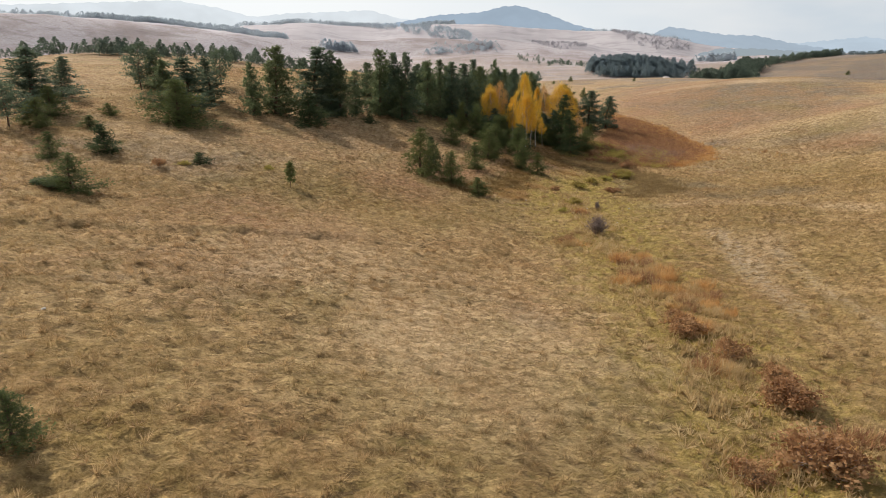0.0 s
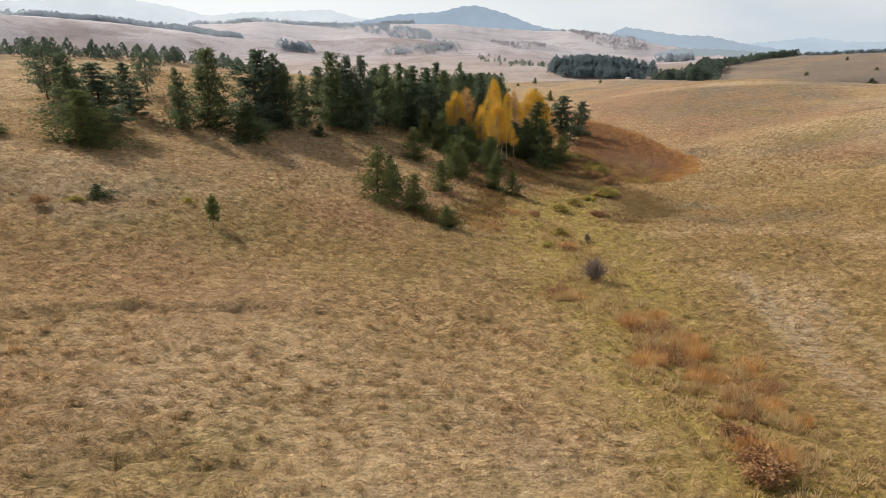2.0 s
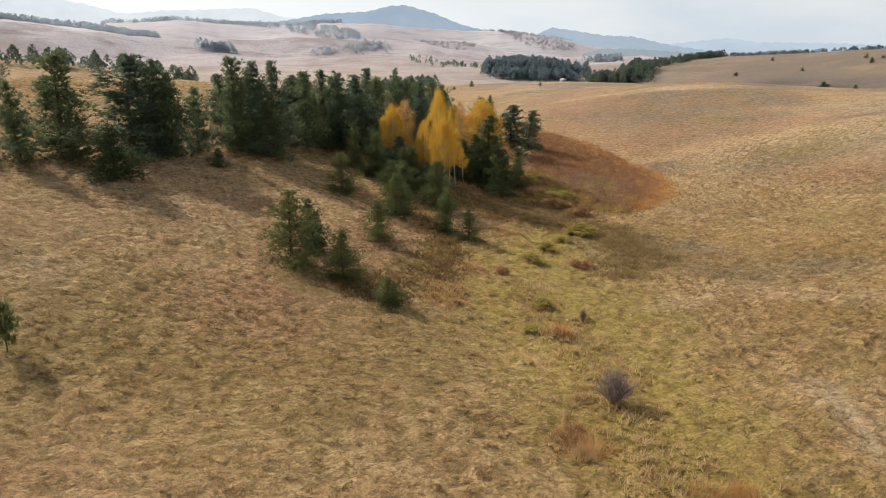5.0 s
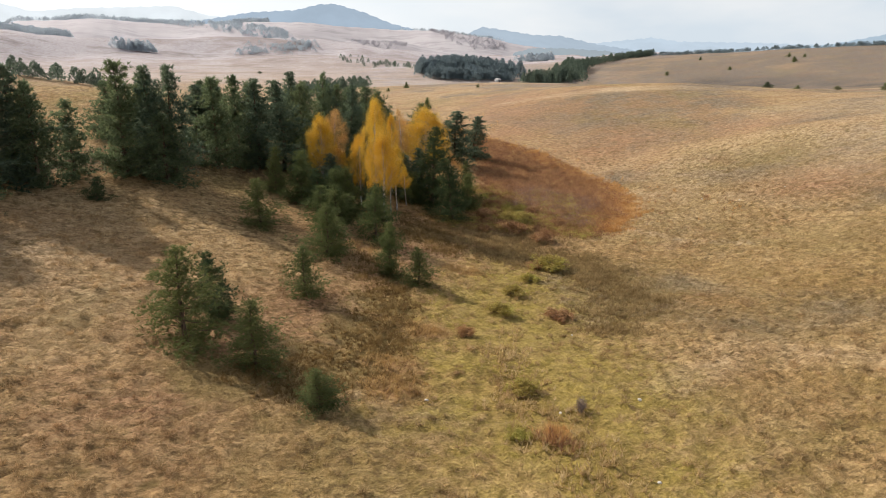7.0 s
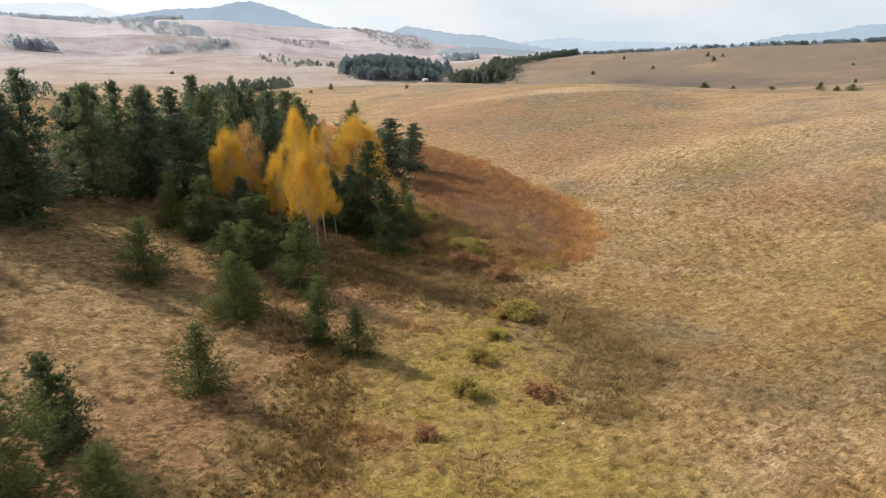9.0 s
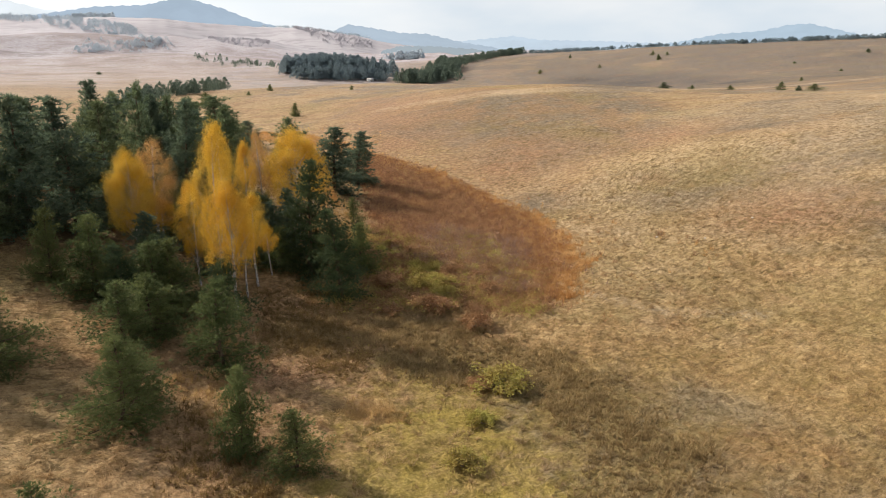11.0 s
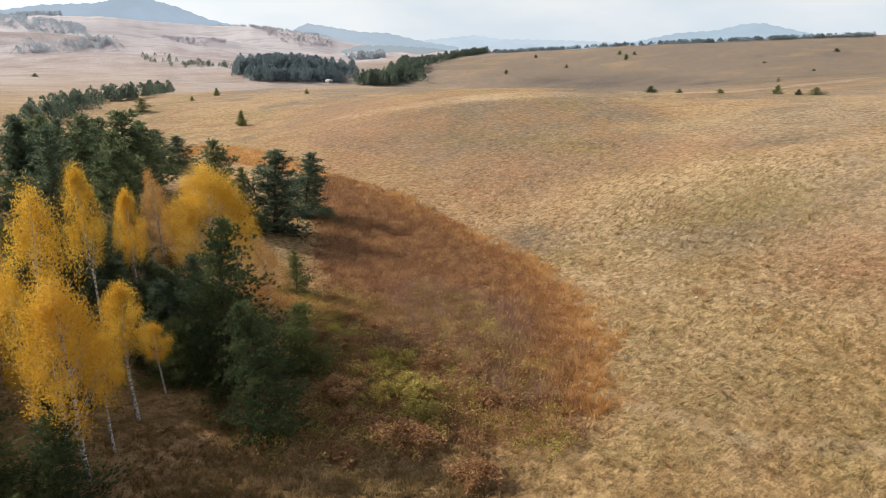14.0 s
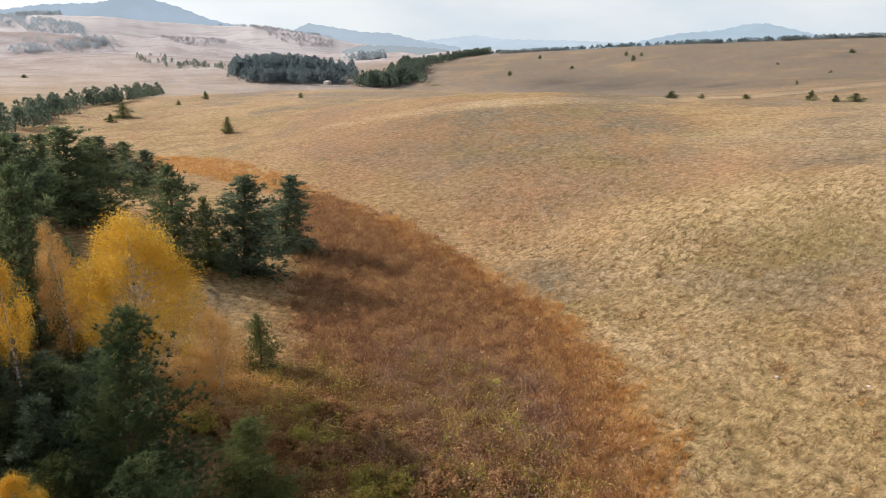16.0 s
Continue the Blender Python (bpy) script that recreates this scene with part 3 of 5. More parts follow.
class FarHill:
    """A long bare hill: profile gives bearing and height of its crest, in degrees."""

    def __init__(self, distance, profile, depth, seed):
        self.distance, self.profile, self.depth, self.seed = distance, profile, depth, seed

    def at(self, b, s):
        """The place on the hill at bearing b; s runs from its foot (-1) over the crest (0) to the far foot (1)."""
        b, s = np.asarray(b, float), np.asarray(s, float)
        e = np.interp(b, [p[0] for p in self.profile], [p[1] for p in self.profile])
        e = e + 0.02 * np.sin(b * 1.3 + self.seed) + 0.015 * np.sin(b * 5.3 + 2 * self.seed)
        low, top = -25.0, 16 + np.tan(np.radians(e)) * self.distance
        d = self.distance + s * self.depth + 0.04 * self.depth * np.sin(b * 0.5 + self.seed)
        x, y = 10 + d * np.sin(np.radians(b)), 40 + d * np.cos(np.radians(b))
        f = np.cos(np.abs(s) ** 1.25 * np.pi / 2)
        spur = 9 * (mottle(x + 0.35 * y, 0.6 * y, 330, self.seed, 3) - 0.5) * np.sin(np.pi * np.clip(np.abs(s), 0, 1)) ** 0.7
        return np.stack([x, y, low + (top - low) * f + spur], -1)

    def build(self, name, label, material=M_HILL):
        b, s = np.linspace(self.profile[0][0], self.profile[-1][0], 240), np.linspace(-1, 1, 33)
        v = self.at(*np.meshgrid(b, s)).reshape(-1, 3)
        f = [(i * 240 + j, i * 240 + j + 1, (i + 1) * 240 + j + 1, (i + 1) * 240 + j) for i in range(32) for j in range(239)]
        tagged(new(name, mesh_of(name, v, f, material, True)), label, "hill", kind="structure")
        return self


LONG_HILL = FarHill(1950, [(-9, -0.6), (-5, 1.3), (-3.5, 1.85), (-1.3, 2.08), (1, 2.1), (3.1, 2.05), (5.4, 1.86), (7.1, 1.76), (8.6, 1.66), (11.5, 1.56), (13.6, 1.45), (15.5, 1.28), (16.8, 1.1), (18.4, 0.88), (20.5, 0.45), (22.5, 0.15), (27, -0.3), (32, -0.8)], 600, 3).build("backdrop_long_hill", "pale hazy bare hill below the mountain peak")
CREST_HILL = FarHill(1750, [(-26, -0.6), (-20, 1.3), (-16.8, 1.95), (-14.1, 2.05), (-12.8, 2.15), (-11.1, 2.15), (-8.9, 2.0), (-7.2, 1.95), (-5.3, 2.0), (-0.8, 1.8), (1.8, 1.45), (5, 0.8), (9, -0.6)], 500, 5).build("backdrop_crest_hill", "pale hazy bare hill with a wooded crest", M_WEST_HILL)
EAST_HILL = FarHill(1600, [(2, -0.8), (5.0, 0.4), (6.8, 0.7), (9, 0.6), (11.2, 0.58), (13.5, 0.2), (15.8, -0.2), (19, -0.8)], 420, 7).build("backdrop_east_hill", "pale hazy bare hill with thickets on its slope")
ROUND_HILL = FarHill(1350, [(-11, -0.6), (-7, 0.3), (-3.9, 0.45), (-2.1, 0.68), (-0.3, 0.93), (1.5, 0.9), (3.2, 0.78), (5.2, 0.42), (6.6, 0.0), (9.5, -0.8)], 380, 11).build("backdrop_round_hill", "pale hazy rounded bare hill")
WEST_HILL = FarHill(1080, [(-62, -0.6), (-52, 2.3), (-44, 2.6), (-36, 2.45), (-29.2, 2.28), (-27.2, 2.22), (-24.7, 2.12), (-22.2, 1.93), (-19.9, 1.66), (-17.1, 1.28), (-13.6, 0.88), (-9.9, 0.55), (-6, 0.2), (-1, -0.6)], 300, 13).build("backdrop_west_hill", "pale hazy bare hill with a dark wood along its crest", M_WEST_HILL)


# ---- trees
def pine(seed, height, radius, base, kind, needles):
    """A pine: tapered trunk, whorls of limbs and tufts of needles. base: share of bare trunk."""
    rng = np.random.default_rng(seed)
    lean = rng.normal(0, 0.03, 2) * height

    def stem(z):
        q = (z / height) ** 1.5
        return np.stack([lean[0] * q + 0.05 * np.sin(z * 1.3 + seed), lean[1] * q + 0.05 * np.cos(z * 1.1 + seed), z], -1)
    zs = np.linspace(0, height * 0.97, 9)
    trunk = tubes([(stem(zs), 0.017 * height * (1 - zs / height) + 0.012)], 7)
    limbs, at, way = [], [], []
    whorls = int(height * (3.2 if kind == "young" else 2.0))
    lobes = rng.uniform(0, 6.28, 3)
    for i, f in enumerate(np.linspace(base, 0.97, whorls)):
        z = f * height
        g = (f - base) / (1 - base)
        if kind == "young":
            reach = radius * (1 - g ** 1.5) ** 0.85 * (0.8 + 0.2 * min(1, g * 5))
        elif kind in ("tall", "near"):
            reach = radius * min(1, 0.72 + g * 1.4) * (1 - g ** 1.6) ** 0.72
        else:
            reach = radius * (0.45 + 0.55 * math.sin(3.0 * min(1, g * 1.05) + 0.1)) * (1.0 if g < 0.9 else 0.7)
        for j in range(4 if kind == "sparse" else 5):
            a = j * 6.283 / 5 + i * 1.9 + rng.normal(0, 0.4)
            ln = reach * rng.uniform(0.4, 1.25) * (1 + 0.22 * math.sin(2 * a + lobes[0] + 4 * f) + 0.12 * math.sin(3 * a + lobes[1] - 7 * f)) + 0.1
            up = 0.12 + 0.8 * g + rng.normal(0, 0.15)
            d = unit(np.array([math.cos(a), math.sin(a), up]))
            s = np.linspace(0, 1, 4)[:, None]
            p0 = stem(np.array([z - ln * 0.25]).clip(0.05))[0]
            sag = np.array([0, 0, 0.22 * ln])
            limbs.append((p0 + d * ln * s + sag * (s ** 2 - s), 0.012 * (1 + ln) * (1 - s[:, 0] * 0.85)))
            # tufts sit in a few bunches along the limb
            n = max(4, int(needles * ln))
            bunch = rng.uniform(0.2 if kind != "sparse" else 0.5, 1.0, max(3, int(2.8 * ln) + 1))
            q = (rng.choice(bunch, n) + rng.normal(0, 0.06, n)).clip(0.15, 1.05)[:, None]
            w = rng.normal(0, 1, (n, 3)) * np.array([0.15, 0.15, 0.10]) * (0.55 + 0.7 * ln)
            at.append(p0 + d * ln * q + sag * (q ** 2 - q) + w)
            way.append(unit(d * 0.8 + 0.7 * unit(w) + np.array([0, 0, 0.6])))
    n = 12
    at.append(stem(np.full(n, height * 0.94)) + rng.normal(0, 0.09, (n, 3)))
    way.append(np.tile([0, 0, 1.0], (n, 1)))
    count, long, wide = {"young": (15, 0.14, 0.015), "near": (17, 0.18, 0.026), "sparse": (8, 0.28, 0.05)}.get(kind, (9, 0.32, 0.062))
    crown = blades(rng, np.concatenate(at), np.concatenate(way), count, long, wide, 0.75)
    return trunk, tubes(limbs, 3), crown


def birch(seed, height, radius, full=1.0, bare=0.33):
    """A slender birch: pale trunk, steep limbs and a loose crown of small leaves in drooping sprays."""
    rng = np.random.default_rng(seed)
    bend = rng.normal(0, 0.04, 2) * height

    def stem(z):
        q = (z / height) ** 1.7
        return np.stack([bend[0] * q + 0.06 * np.sin(z * 0.9 + seed), bend[1] * q + 0.06 * np.sin(z * 0.7 + 2 * seed), z], -1)
    zs = np.linspace(0, height * 0.95, 12)
    trunk = tubes([(stem(zs), 0.012 * height * (1 - zs / height) ** 0.8 + 0.012)], 7)
    limbs, at = [], []
    for i in range(int(120 * full)):
        g = rng.beta(1.3, 1.25)
        reach = radius * (math.sin(math.pi * (0.12 + 0.86 * g) ** 0.85)) ** 0.75 * (1.0 + 0.15 * math.sin(i * 0.7))
        a = i * 2.4 + rng.normal(0, 0.3)
        q = rng.uniform(0.25, 1.0) ** 0.55
        c = stem(np.array([height * (bare + (0.98 - bare) * g)]))[0] + np.array([math.cos(a), math.sin(a), 0]) * reach * q
        if i % 3 == 0:
            s = np.linspace(0, 1, 5)[:, None]
            p0 = stem(np.array([max(0.2 * height, c[2] - 0.9 * reach - 0.4)]))[0]
            bow = np.array([0, 0, 0.25 * reach])
            limbs.append((p0 + (c - p0) * s + bow * (s - s ** 2), 0.006 * (1 + reach) * (1 - 0.8 * s[:, 0]) + 0.003))
        n = rng.integers(120, 210)
        at.append(c + rng.normal(0, 1, (n, 3)) * np.array([0.2, 0.2, 0.3]) * (0.55 + 0.25 * radius) * rng.uniform(0.7, 1.2))
    top = stem(np.full(60, height * 0.97)) + rng.normal(0, 1, (60, 3)) * np.array([0.13, 0.13, 0.3])
    at.append(top)
    return trunk, tubes(limbs, 3), leaves(rng, np.concatenate(at), 0.062)


def tree_thing(name, label, category, shapes, wood, leaf):
    """A tree of two parts: the trunk, and the crown with its limbs."""
    (tv, tf), (lv, lf), (cv, cf) = shapes
    root = new(name)
    part("trunk", mesh_of(name + "_trunk", tv, tf, wood, True), root)
    if cf.shape[1] == 3:
        lf = np.concatenate([lf[:, [0, 1, 2]], lf[:, [0, 2, 3]]])
    me = mesh_of(name + "_crown", np.concatenate([cv, lv]), np.concatenate([cf, lf + len(cv)]), leaf)
    me.materials.append(wood)
    me.polygons.foreach_set("material_index", np.concatenate([np.zeros(len(cf)), np.ones(len(lf))]).astype(np.int32))
    part("crown", me, root)
    return tagged(root, label, category)


class Kind:
    """One shape of a plant, stood once and then copied."""

    def __init__(self, make, size):
        self.make, self.size, self.first = make, size, None

    def stand(self, px, py, h, r, turn=0.0, label="", group="", sink=0.06):
        m = Matrix.Translation((px, py, float(turf(px, py)) - sink)) @ Matrix.Rotation(turn, 4, "Z")
        m = m @ Matrix.Diagonal((r / self.size[1], r / self.size[1], h / self.size[0], 1))
        if self.first is None:
            self.first = ob = self.make()
        else:
            ob = copy_thing(self.first, Matrix())
        ob.matrix_basis = m
        return tagged(ob, label, group=group)


def pine_kind(seed, h, r, base, kind, needles, material):
    return Kind(lambda: tree_thing("pine_tree", "green pine tree", "tree", pine(seed, h, r, base, kind, needles), M_PINE_BARK, material), (h, r))


def birch_kind(seed, h, r, material, full=1.0, bare=0.33):
    return Kind(lambda: tree_thing("birch_tree", "golden birch", "tree", birch(seed, h, r, full, bare), M_BIRCH_BARK, material), (h, r))


YOUNG_KINDS = [pine_kind(11, 3.2, 1.2, 0.02, "young", 62, M_YOUNG), pine_kind(12, 3.4, 1.2, 0.03, "young", 54, M_YOUNG), pine_kind(13, 3.0, 1.2, 0.02, "young", 64, M_SPRUCE), pine_kind(14, 3.6, 1.3, 0.04, "young", 52, M_YOUNG)]
TALL_KINDS = [pine_kind(21, 7.5, 1.9, 0.05, "tall", 17, M_PINE), pine_kind(22, 8.0, 1.8, 0.06, "tall", 17, M_FIR), pine_kind(23, 7.2, 2.0, 0.09, "tall", 15, M_PINE), pine_kind(24, 8.2, 1.7, 0.04, "tall", 18, M_FIR), pine_kind(25, 7.8, 1.9, 0.07, "tall", 16, M_PINE)]
NEAR_KIND = pine_kind(26, 7.8, 2.1, 0.05, "near", 40, M_SPRUCE)
SPARSE_KIND = pine_kind(31, 5.5, 2.2, 0.28, "sparse", 17, M_FIR)
TREELET = pine_kind(32, 2.0, 0.6, 0.38, "sparse", 40, M_YOUNG)
BIRCH_KINDS = [birch_kind(41, 8.0, 1.7, M_BIRCH), birch_kind(42, 7.5, 1.5, M_BIRCH), birch_kind(43, 7.0, 1.1, M_BIRCH, 0.6, 0.52), birch_kind(45, 8.6, 2.4, M_BIRCH, 2.6)]
COPPER_KIND = birch_kind(44, 7.5, 1.2, M_COPPER, 0.6)
COPPER_BUSH = birch_kind(46, 4.2, 1.5, M_COPPER, 0.55, 0.08)

# x, y, height, breadth of each tree; young pines on the open slope
SLOPE_PINES = [
    (-36.5, 59.6, 2.6, 1.3), (-30.3, 50.6, 2, 0.9), (-28.1, 54.9, 2.4, 1.2), (-33.5, 62.8, 1.3, 1), (-34.9, 69.7, 1.4, 0.8),
    (-24.6, 42.7, 2.6, 1.2), (-21.2, 56.5, 1.1, 0.7), (-38.2, 64.7, 3, 1.3), (-28.6, 71.4, 4.8, 2.5), (-10.1, 13.4, 1.5, 0.6),
    (-10.2, 89.4, 1.7, 0.7), (0.9, 89.2, 3.8, 1.2), (2.3, 98.7, 4.3, 0.9), (-2.6, 70.1, 5, 1.6), (-1.3, 73.2, 3.7, 1.1),
    (0.5, 67.9, 3.4, 1.2), (3.2, 64.2, 1.8, 0.8), (3.3, 76.6, 3.2, 1), (-16.9, 82.3, 4.2, 1.7),
]
# young pines at the foot of the wood
WOODSIDE_PINES = [
    (5.4, 84.5, 3.9, 1.6), (9.4, 81.8, 3.9, 0.9), (11.2, 80.4, 2.8, 1.1), (10.7, 95, 3.3, 1.4), (7.4, 95.4, 4, 1.8),
    (4.4, 96.7, 4.8, 1.5), (9.8, 89.4, 4.7, 1.7), (6, 95.2, 3.7, 1.5), (8.1, 95.8, 4.2, 1.4), (7, 92.3, 3.4, 1.5),
    (5.5, 91, 3.5, 1.5), (7.3, 96.8, 3.9, 1.4), (5.4, 97.9, 3.1, 1.3), (9.1, 109.4, 5.4, 1.1), (24.8, 114.8, 3.3, 1),
    (22.5, 158.2, 2.2, 0.9), (25.2, 130.9, 5.4, 1.2), (21.7, 103.6, 3.9, 1.5), (6, 86.3, 2.7, 1.2), (14.4, 106.2, 4, 1.6),
    (15.6, 103.6, 3.3, 1.5),
]
# full-grown pines of the wood, from its west end to its middle and on to its far end
WEST_PINES = [
    (-37.8, 57.7, 3.6, 1.8), (-41.5, 67.8, 5.8, 2.4), (-43.4, 76.6, 4.4, 1.6), (-39.5, 88, 5.6, 2.3), (-38.4, 89.7, 4.9, 1.8),
    (-32.4, 78.8, 5.5, 1.8), (-29.8, 78.8, 6.2, 2.4), (-29.9, 86.2, 5.3, 1.6), (-32.2, 97.5, 4.8, 2), (-23.7, 83, 6.3, 1.4),
    (-21.6, 85.9, 8.3, 2.5), (-17.6, 90.2, 8.5, 2.8), (-15.7, 91.8, 8.2, 1.6), (-14.2, 91.3, 7.5, 1.6), (-12.6, 93.9, 5.9, 1.5),
]
MIDDLE_PINES = [
    (-9.3, 96.2, 8.9, 1.9), (-7.2, 97.3, 8.8, 1.5), (-5.9, 97.9, 9, 1.6), (-6.3, 95.8, 5.6, 1.7), (-2.8, 102.8, 8.1, 1.7),
    (-0.8, 104.9, 8.6, 1.5), (0.9, 105.7, 8.5, 1.7), (3.4, 107.6, 8.8, 2.1), (5.4, 110.2, 8.6, 1.8), (17.7, 103, 8.2, 2.4),
    (18.6, 98.4, 6.3, 1.9), (27.4, 129.5, 7.2, 2.2), (32.3, 135.9, 6.5, 2.0), (22.9, 130, 7.5, 1.8), (13.1, 135.2, 6.9, 2),
    (17, 140.8, 7.6, 2.7),
]
EAST_PINES = [
    (20.2, 163.2, 5.6, 1.8), (24.4, 164.6, 4.2, 1.7), (22.4, 170.6, 4.8, 1.7), (13.4, 156.9, 3.3, 1.3), (15.1, 145.9, 6.2, 1.8),
    (13.6, 139.7, 6.4, 1.6), (11.9, 137.2, 6.1, 1.6), (9.9, 131.9, 6.2, 1.6), (15.8, 108.2, 4.1, 1.2), (18.1, 143.9, 6.6, 2),
    (9.2, 125, 7.4, 1.3), (11, 115.6, 9, 1.6), (14.8, 117.9, 9, 1.5), (7.9, 113.4, 9.8, 1.3), (-3.1, 110.6, 6.9, 1.6),
    (5.2, 119.1, 8.5, 1.5),
]
# lone small pines on the far slopes
LONE_PINES = [
    (42.3, 208.5, 2.9, 1.1), (27.2, 240.9, 3, 2.1), (24.2, 235.7, 1.7, 0.9), (40.2, 254, 1.1, 0.7), (47.8, 261.8, 2, 0.9), (67.3, 244.5, 1.2, 0.7),
    (109.9, 166.6, 1.3, 1.1), (119.2, 167.8, 0.9, 0.7), (127.3, 164.6, 0.9, 0.8), (126.3, 151.4, 1.7, 0.9), (124.3, 145.8, 1, 0.7), (125.4, 143.4, 1.3, 1.3),
    (229.3, 391.1, 2.4, 1.3), (259.7, 375.9, 1.8, 1.1), (272.8, 422.9, 2.3, 1.1), (300.2, 377.6, 2.8, 1.2), (290.4, 361.9, 3, 1.3), (302.7, 368.2, 2.1, 1),
    (340.7, 272.4, 1.8, 1.4), (299.5, 280.8, 1, 0.9), (276.4, 241.3, 1.1, 0.8), (223.8, 219.5, 1.4, 0.6), (-0.5, 461.1, 1.5, 1.5),
]
BIRCHES = [
    (6.8, 102.9, 7.1, 1.4), (8.1, 104.2, 7.8, 1.3), (11, 97.5, 10.2, 1.7), (11.6, 96.2, 7.8, 2), (10, 99.8, 6.7, 1.4), (13.5, 100.4, 6.2, 1),
    (8.3, 104.7, 3.8, 1), (12.7, 106.8, 9.2, 0.9), (14.7, 108.8, 7.8, 0.8), (16.4, 112.2, 8.3, 0.8), (19.1, 111.6, 9, 2.5), (14.8, 102.4, 3.5, 0.7),
    (12.5, 98, 5, 0.8),
]
for i, (px, py, h, r) in enumerate(SLOPE_PINES + WOODSIDE_PINES):
    YOUNG_KINDS[i % 4].stand(px, py, h * 0.96, r * (1.42 if i < 19 else 1.22), i * 2.1, "small bushy young pine standing in dry grass" if h < 3 else "bushy green young pine on the grassy slope", "young pines")
for i, (px, py, h, r) in enumerate(WEST_PINES + MIDDLE_PINES + EAST_PINES):
    if i in (0, 3, 8):
        SPARSE_KIND.stand(px, py, h, r * 1.05, i * 1.3, "spreading pine with open crown and bare trunk", "pines of the wood")
    else:
        (NEAR_KIND if i in (24, 25) else TALL_KINDS[(i * 3) % 5]).stand(px, py, h, r * (1.32 if i < 24 else 1.1 if i < 26 else 1.4), i * 1.7, "tall dark green pine of the wood", "pines of the wood")
# the wood's inner trees, behind those of its edge
inner = random.Random(3)
for i in range(15):
    s = i / 14
    px, py = -11 + 20 * s + inner.uniform(-2.5, 2.5), 104 + 18 * s + inner.uniform(-1, 5)
    TALL_KINDS[i % 5].stand(px, py, inner.uniform(4.5, 6.0) + 1.6 * s, inner.uniform(1.8, 2.3), i * 2.3, "tall dark green pine of the wood", "pines of the wood")
# pines added to darken the gaps between the birches and shade the ground
for i, (px, py, h) in enumerate([(10.3, 106.2, 5.2), (13.4, 109.6, 5.6), (11.3, 101.8, 4.0), (15.6, 105.0, 4.6), (17.6, 107.0, 5.2), (13, 113.5, 6.2), (7.5, 99.5, 4.4), (16.6, 112.3, 3.4), (15.5, 108.6, 4.2)]):
    TALL_KINDS[1 + 2 * (i % 2)].stand(px, py, h, 1.5, i * 2.9, "dark pine growing among the birches", "pines of the wood")
for i, (px, py, h, r) in enumerate(LONE_PINES):
    YOUNG_KINDS[i % 4].stand(px, py, h, r * 1.2, i * 0.9, "small dark pine alone on the far meadow", "lone pines")
TREELET.stand(-13.0, 54.4, 2.0, 0.42, 0.4, "small lone pine with a bare forked stem", "young pines")
for i, (px, py, h, r) in enumerate(BIRCHES):
    if i in (1, 9):
        COPPER_KIND.stand(px, py, h, r * 1.1, i * 1.1, "slender birch with copper-orange autumn leaves", "birches")
    else:
        (BIRCH_KINDS[3] if i in (0, 10) else BIRCH_KINDS[2] if r < 1.1 else BIRCH_KINDS[i % 2]).stand(px, py, h, r * (0.76 if i in (2, 3, 4) else 1.06 if i in (0, 10) else 1.0), i * 1.9, "white-barked birch with golden yellow autumn leaves", "birches")


# ---- far woods and tree rows, too many to count
def far_wood(name, label, places, material, seed, n=80):
    """Many small far conifers in one mesh: places of (x, y, height, breadth), and the ground's height there if it is a far hill's."""
    rng = np.random.default_rng(seed)
    V, Fc, base = [], [], 0
    for px, py, h, r, *foot in places:
        z0 = foot[0] if foot else float(land(px, py))
        g = rng.uniform(0, 1, n) ** 0.8
        a = rng.uniform(0, 6.283, n)
        q = r * (1 - g) ** 0.7 * rng.uniform(0.5, 1.0, n)
        at = np.stack([px + q * np.cos(a), py + q * np.sin(a), z0 + h * (0.06 + 0.86 * g)], 1)
        way = np.stack([np.cos(a) * 0.6, np.sin(a) * 0.6, np.full(n, 0.7)], 1)
        v, f = blades(rng, at, way, 3, 0.2 * h * (1.1 - 0.6 * g), (0.15 if n > 50 else 0.32) * r, 0.5)
        V.append(v)
        Fc.append(f + base)
        base += len(v)
    tagged(new(name, mesh_of(name, np.concatenate(V), np.concatenate(Fc), material)), label, "wood", kind="stuff")


def along(rng, chain, count, h, r):
    """Scatter places along a chain of (x, y, half breadth)."""
    out = []
    for _ in range(count):
        k = rng.integers(0, len(chain) - 1)
        s = rng.uniform()
        (ax, ay, aw), (bx, by, bw) = chain[k], chain[k + 1]
        w = aw + s * (bw - aw)
        hh = h * rng.uniform(0.45, 1.25)
        out.append((ax + s * (bx - ax) + rng.normal(0, 0.5) * w, ay + s * (by - ay) + rng.normal(0, 0.5) * w, hh, r * hh / h * rng.uniform(0.8, 1.2)))
    return out


def on_hill(rng, hill, chain, count, h, r):
    """Scatter places over a far hill along a chain of (bearing, place on the slope, half breadth on the slope)."""
    out = []
    for _ in range(count):
        k, q = rng.integers(0, len(chain) - 1), rng.uniform()
        (ab, s0, aw), (bb, s1, bw) = chain[k], chain[k + 1]
        b, s, hh = ab + q * (bb - ab), s0 + q * (s1 - s0) + rng.uniform(-1, 1) * (aw + q * (bw - aw)), h * rng.uniform(0.6, 1.15)
        x, y, z = hill.at(b, s)
        out.append((x, y, hh, r * hh / h * rng.uniform(0.8, 1.2), z - 0.5))
    return out


wood_rng = np.random.default_rng(5)
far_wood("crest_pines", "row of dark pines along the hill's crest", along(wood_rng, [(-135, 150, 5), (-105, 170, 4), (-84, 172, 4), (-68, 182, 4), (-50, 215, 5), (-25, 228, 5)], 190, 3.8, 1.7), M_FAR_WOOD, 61)
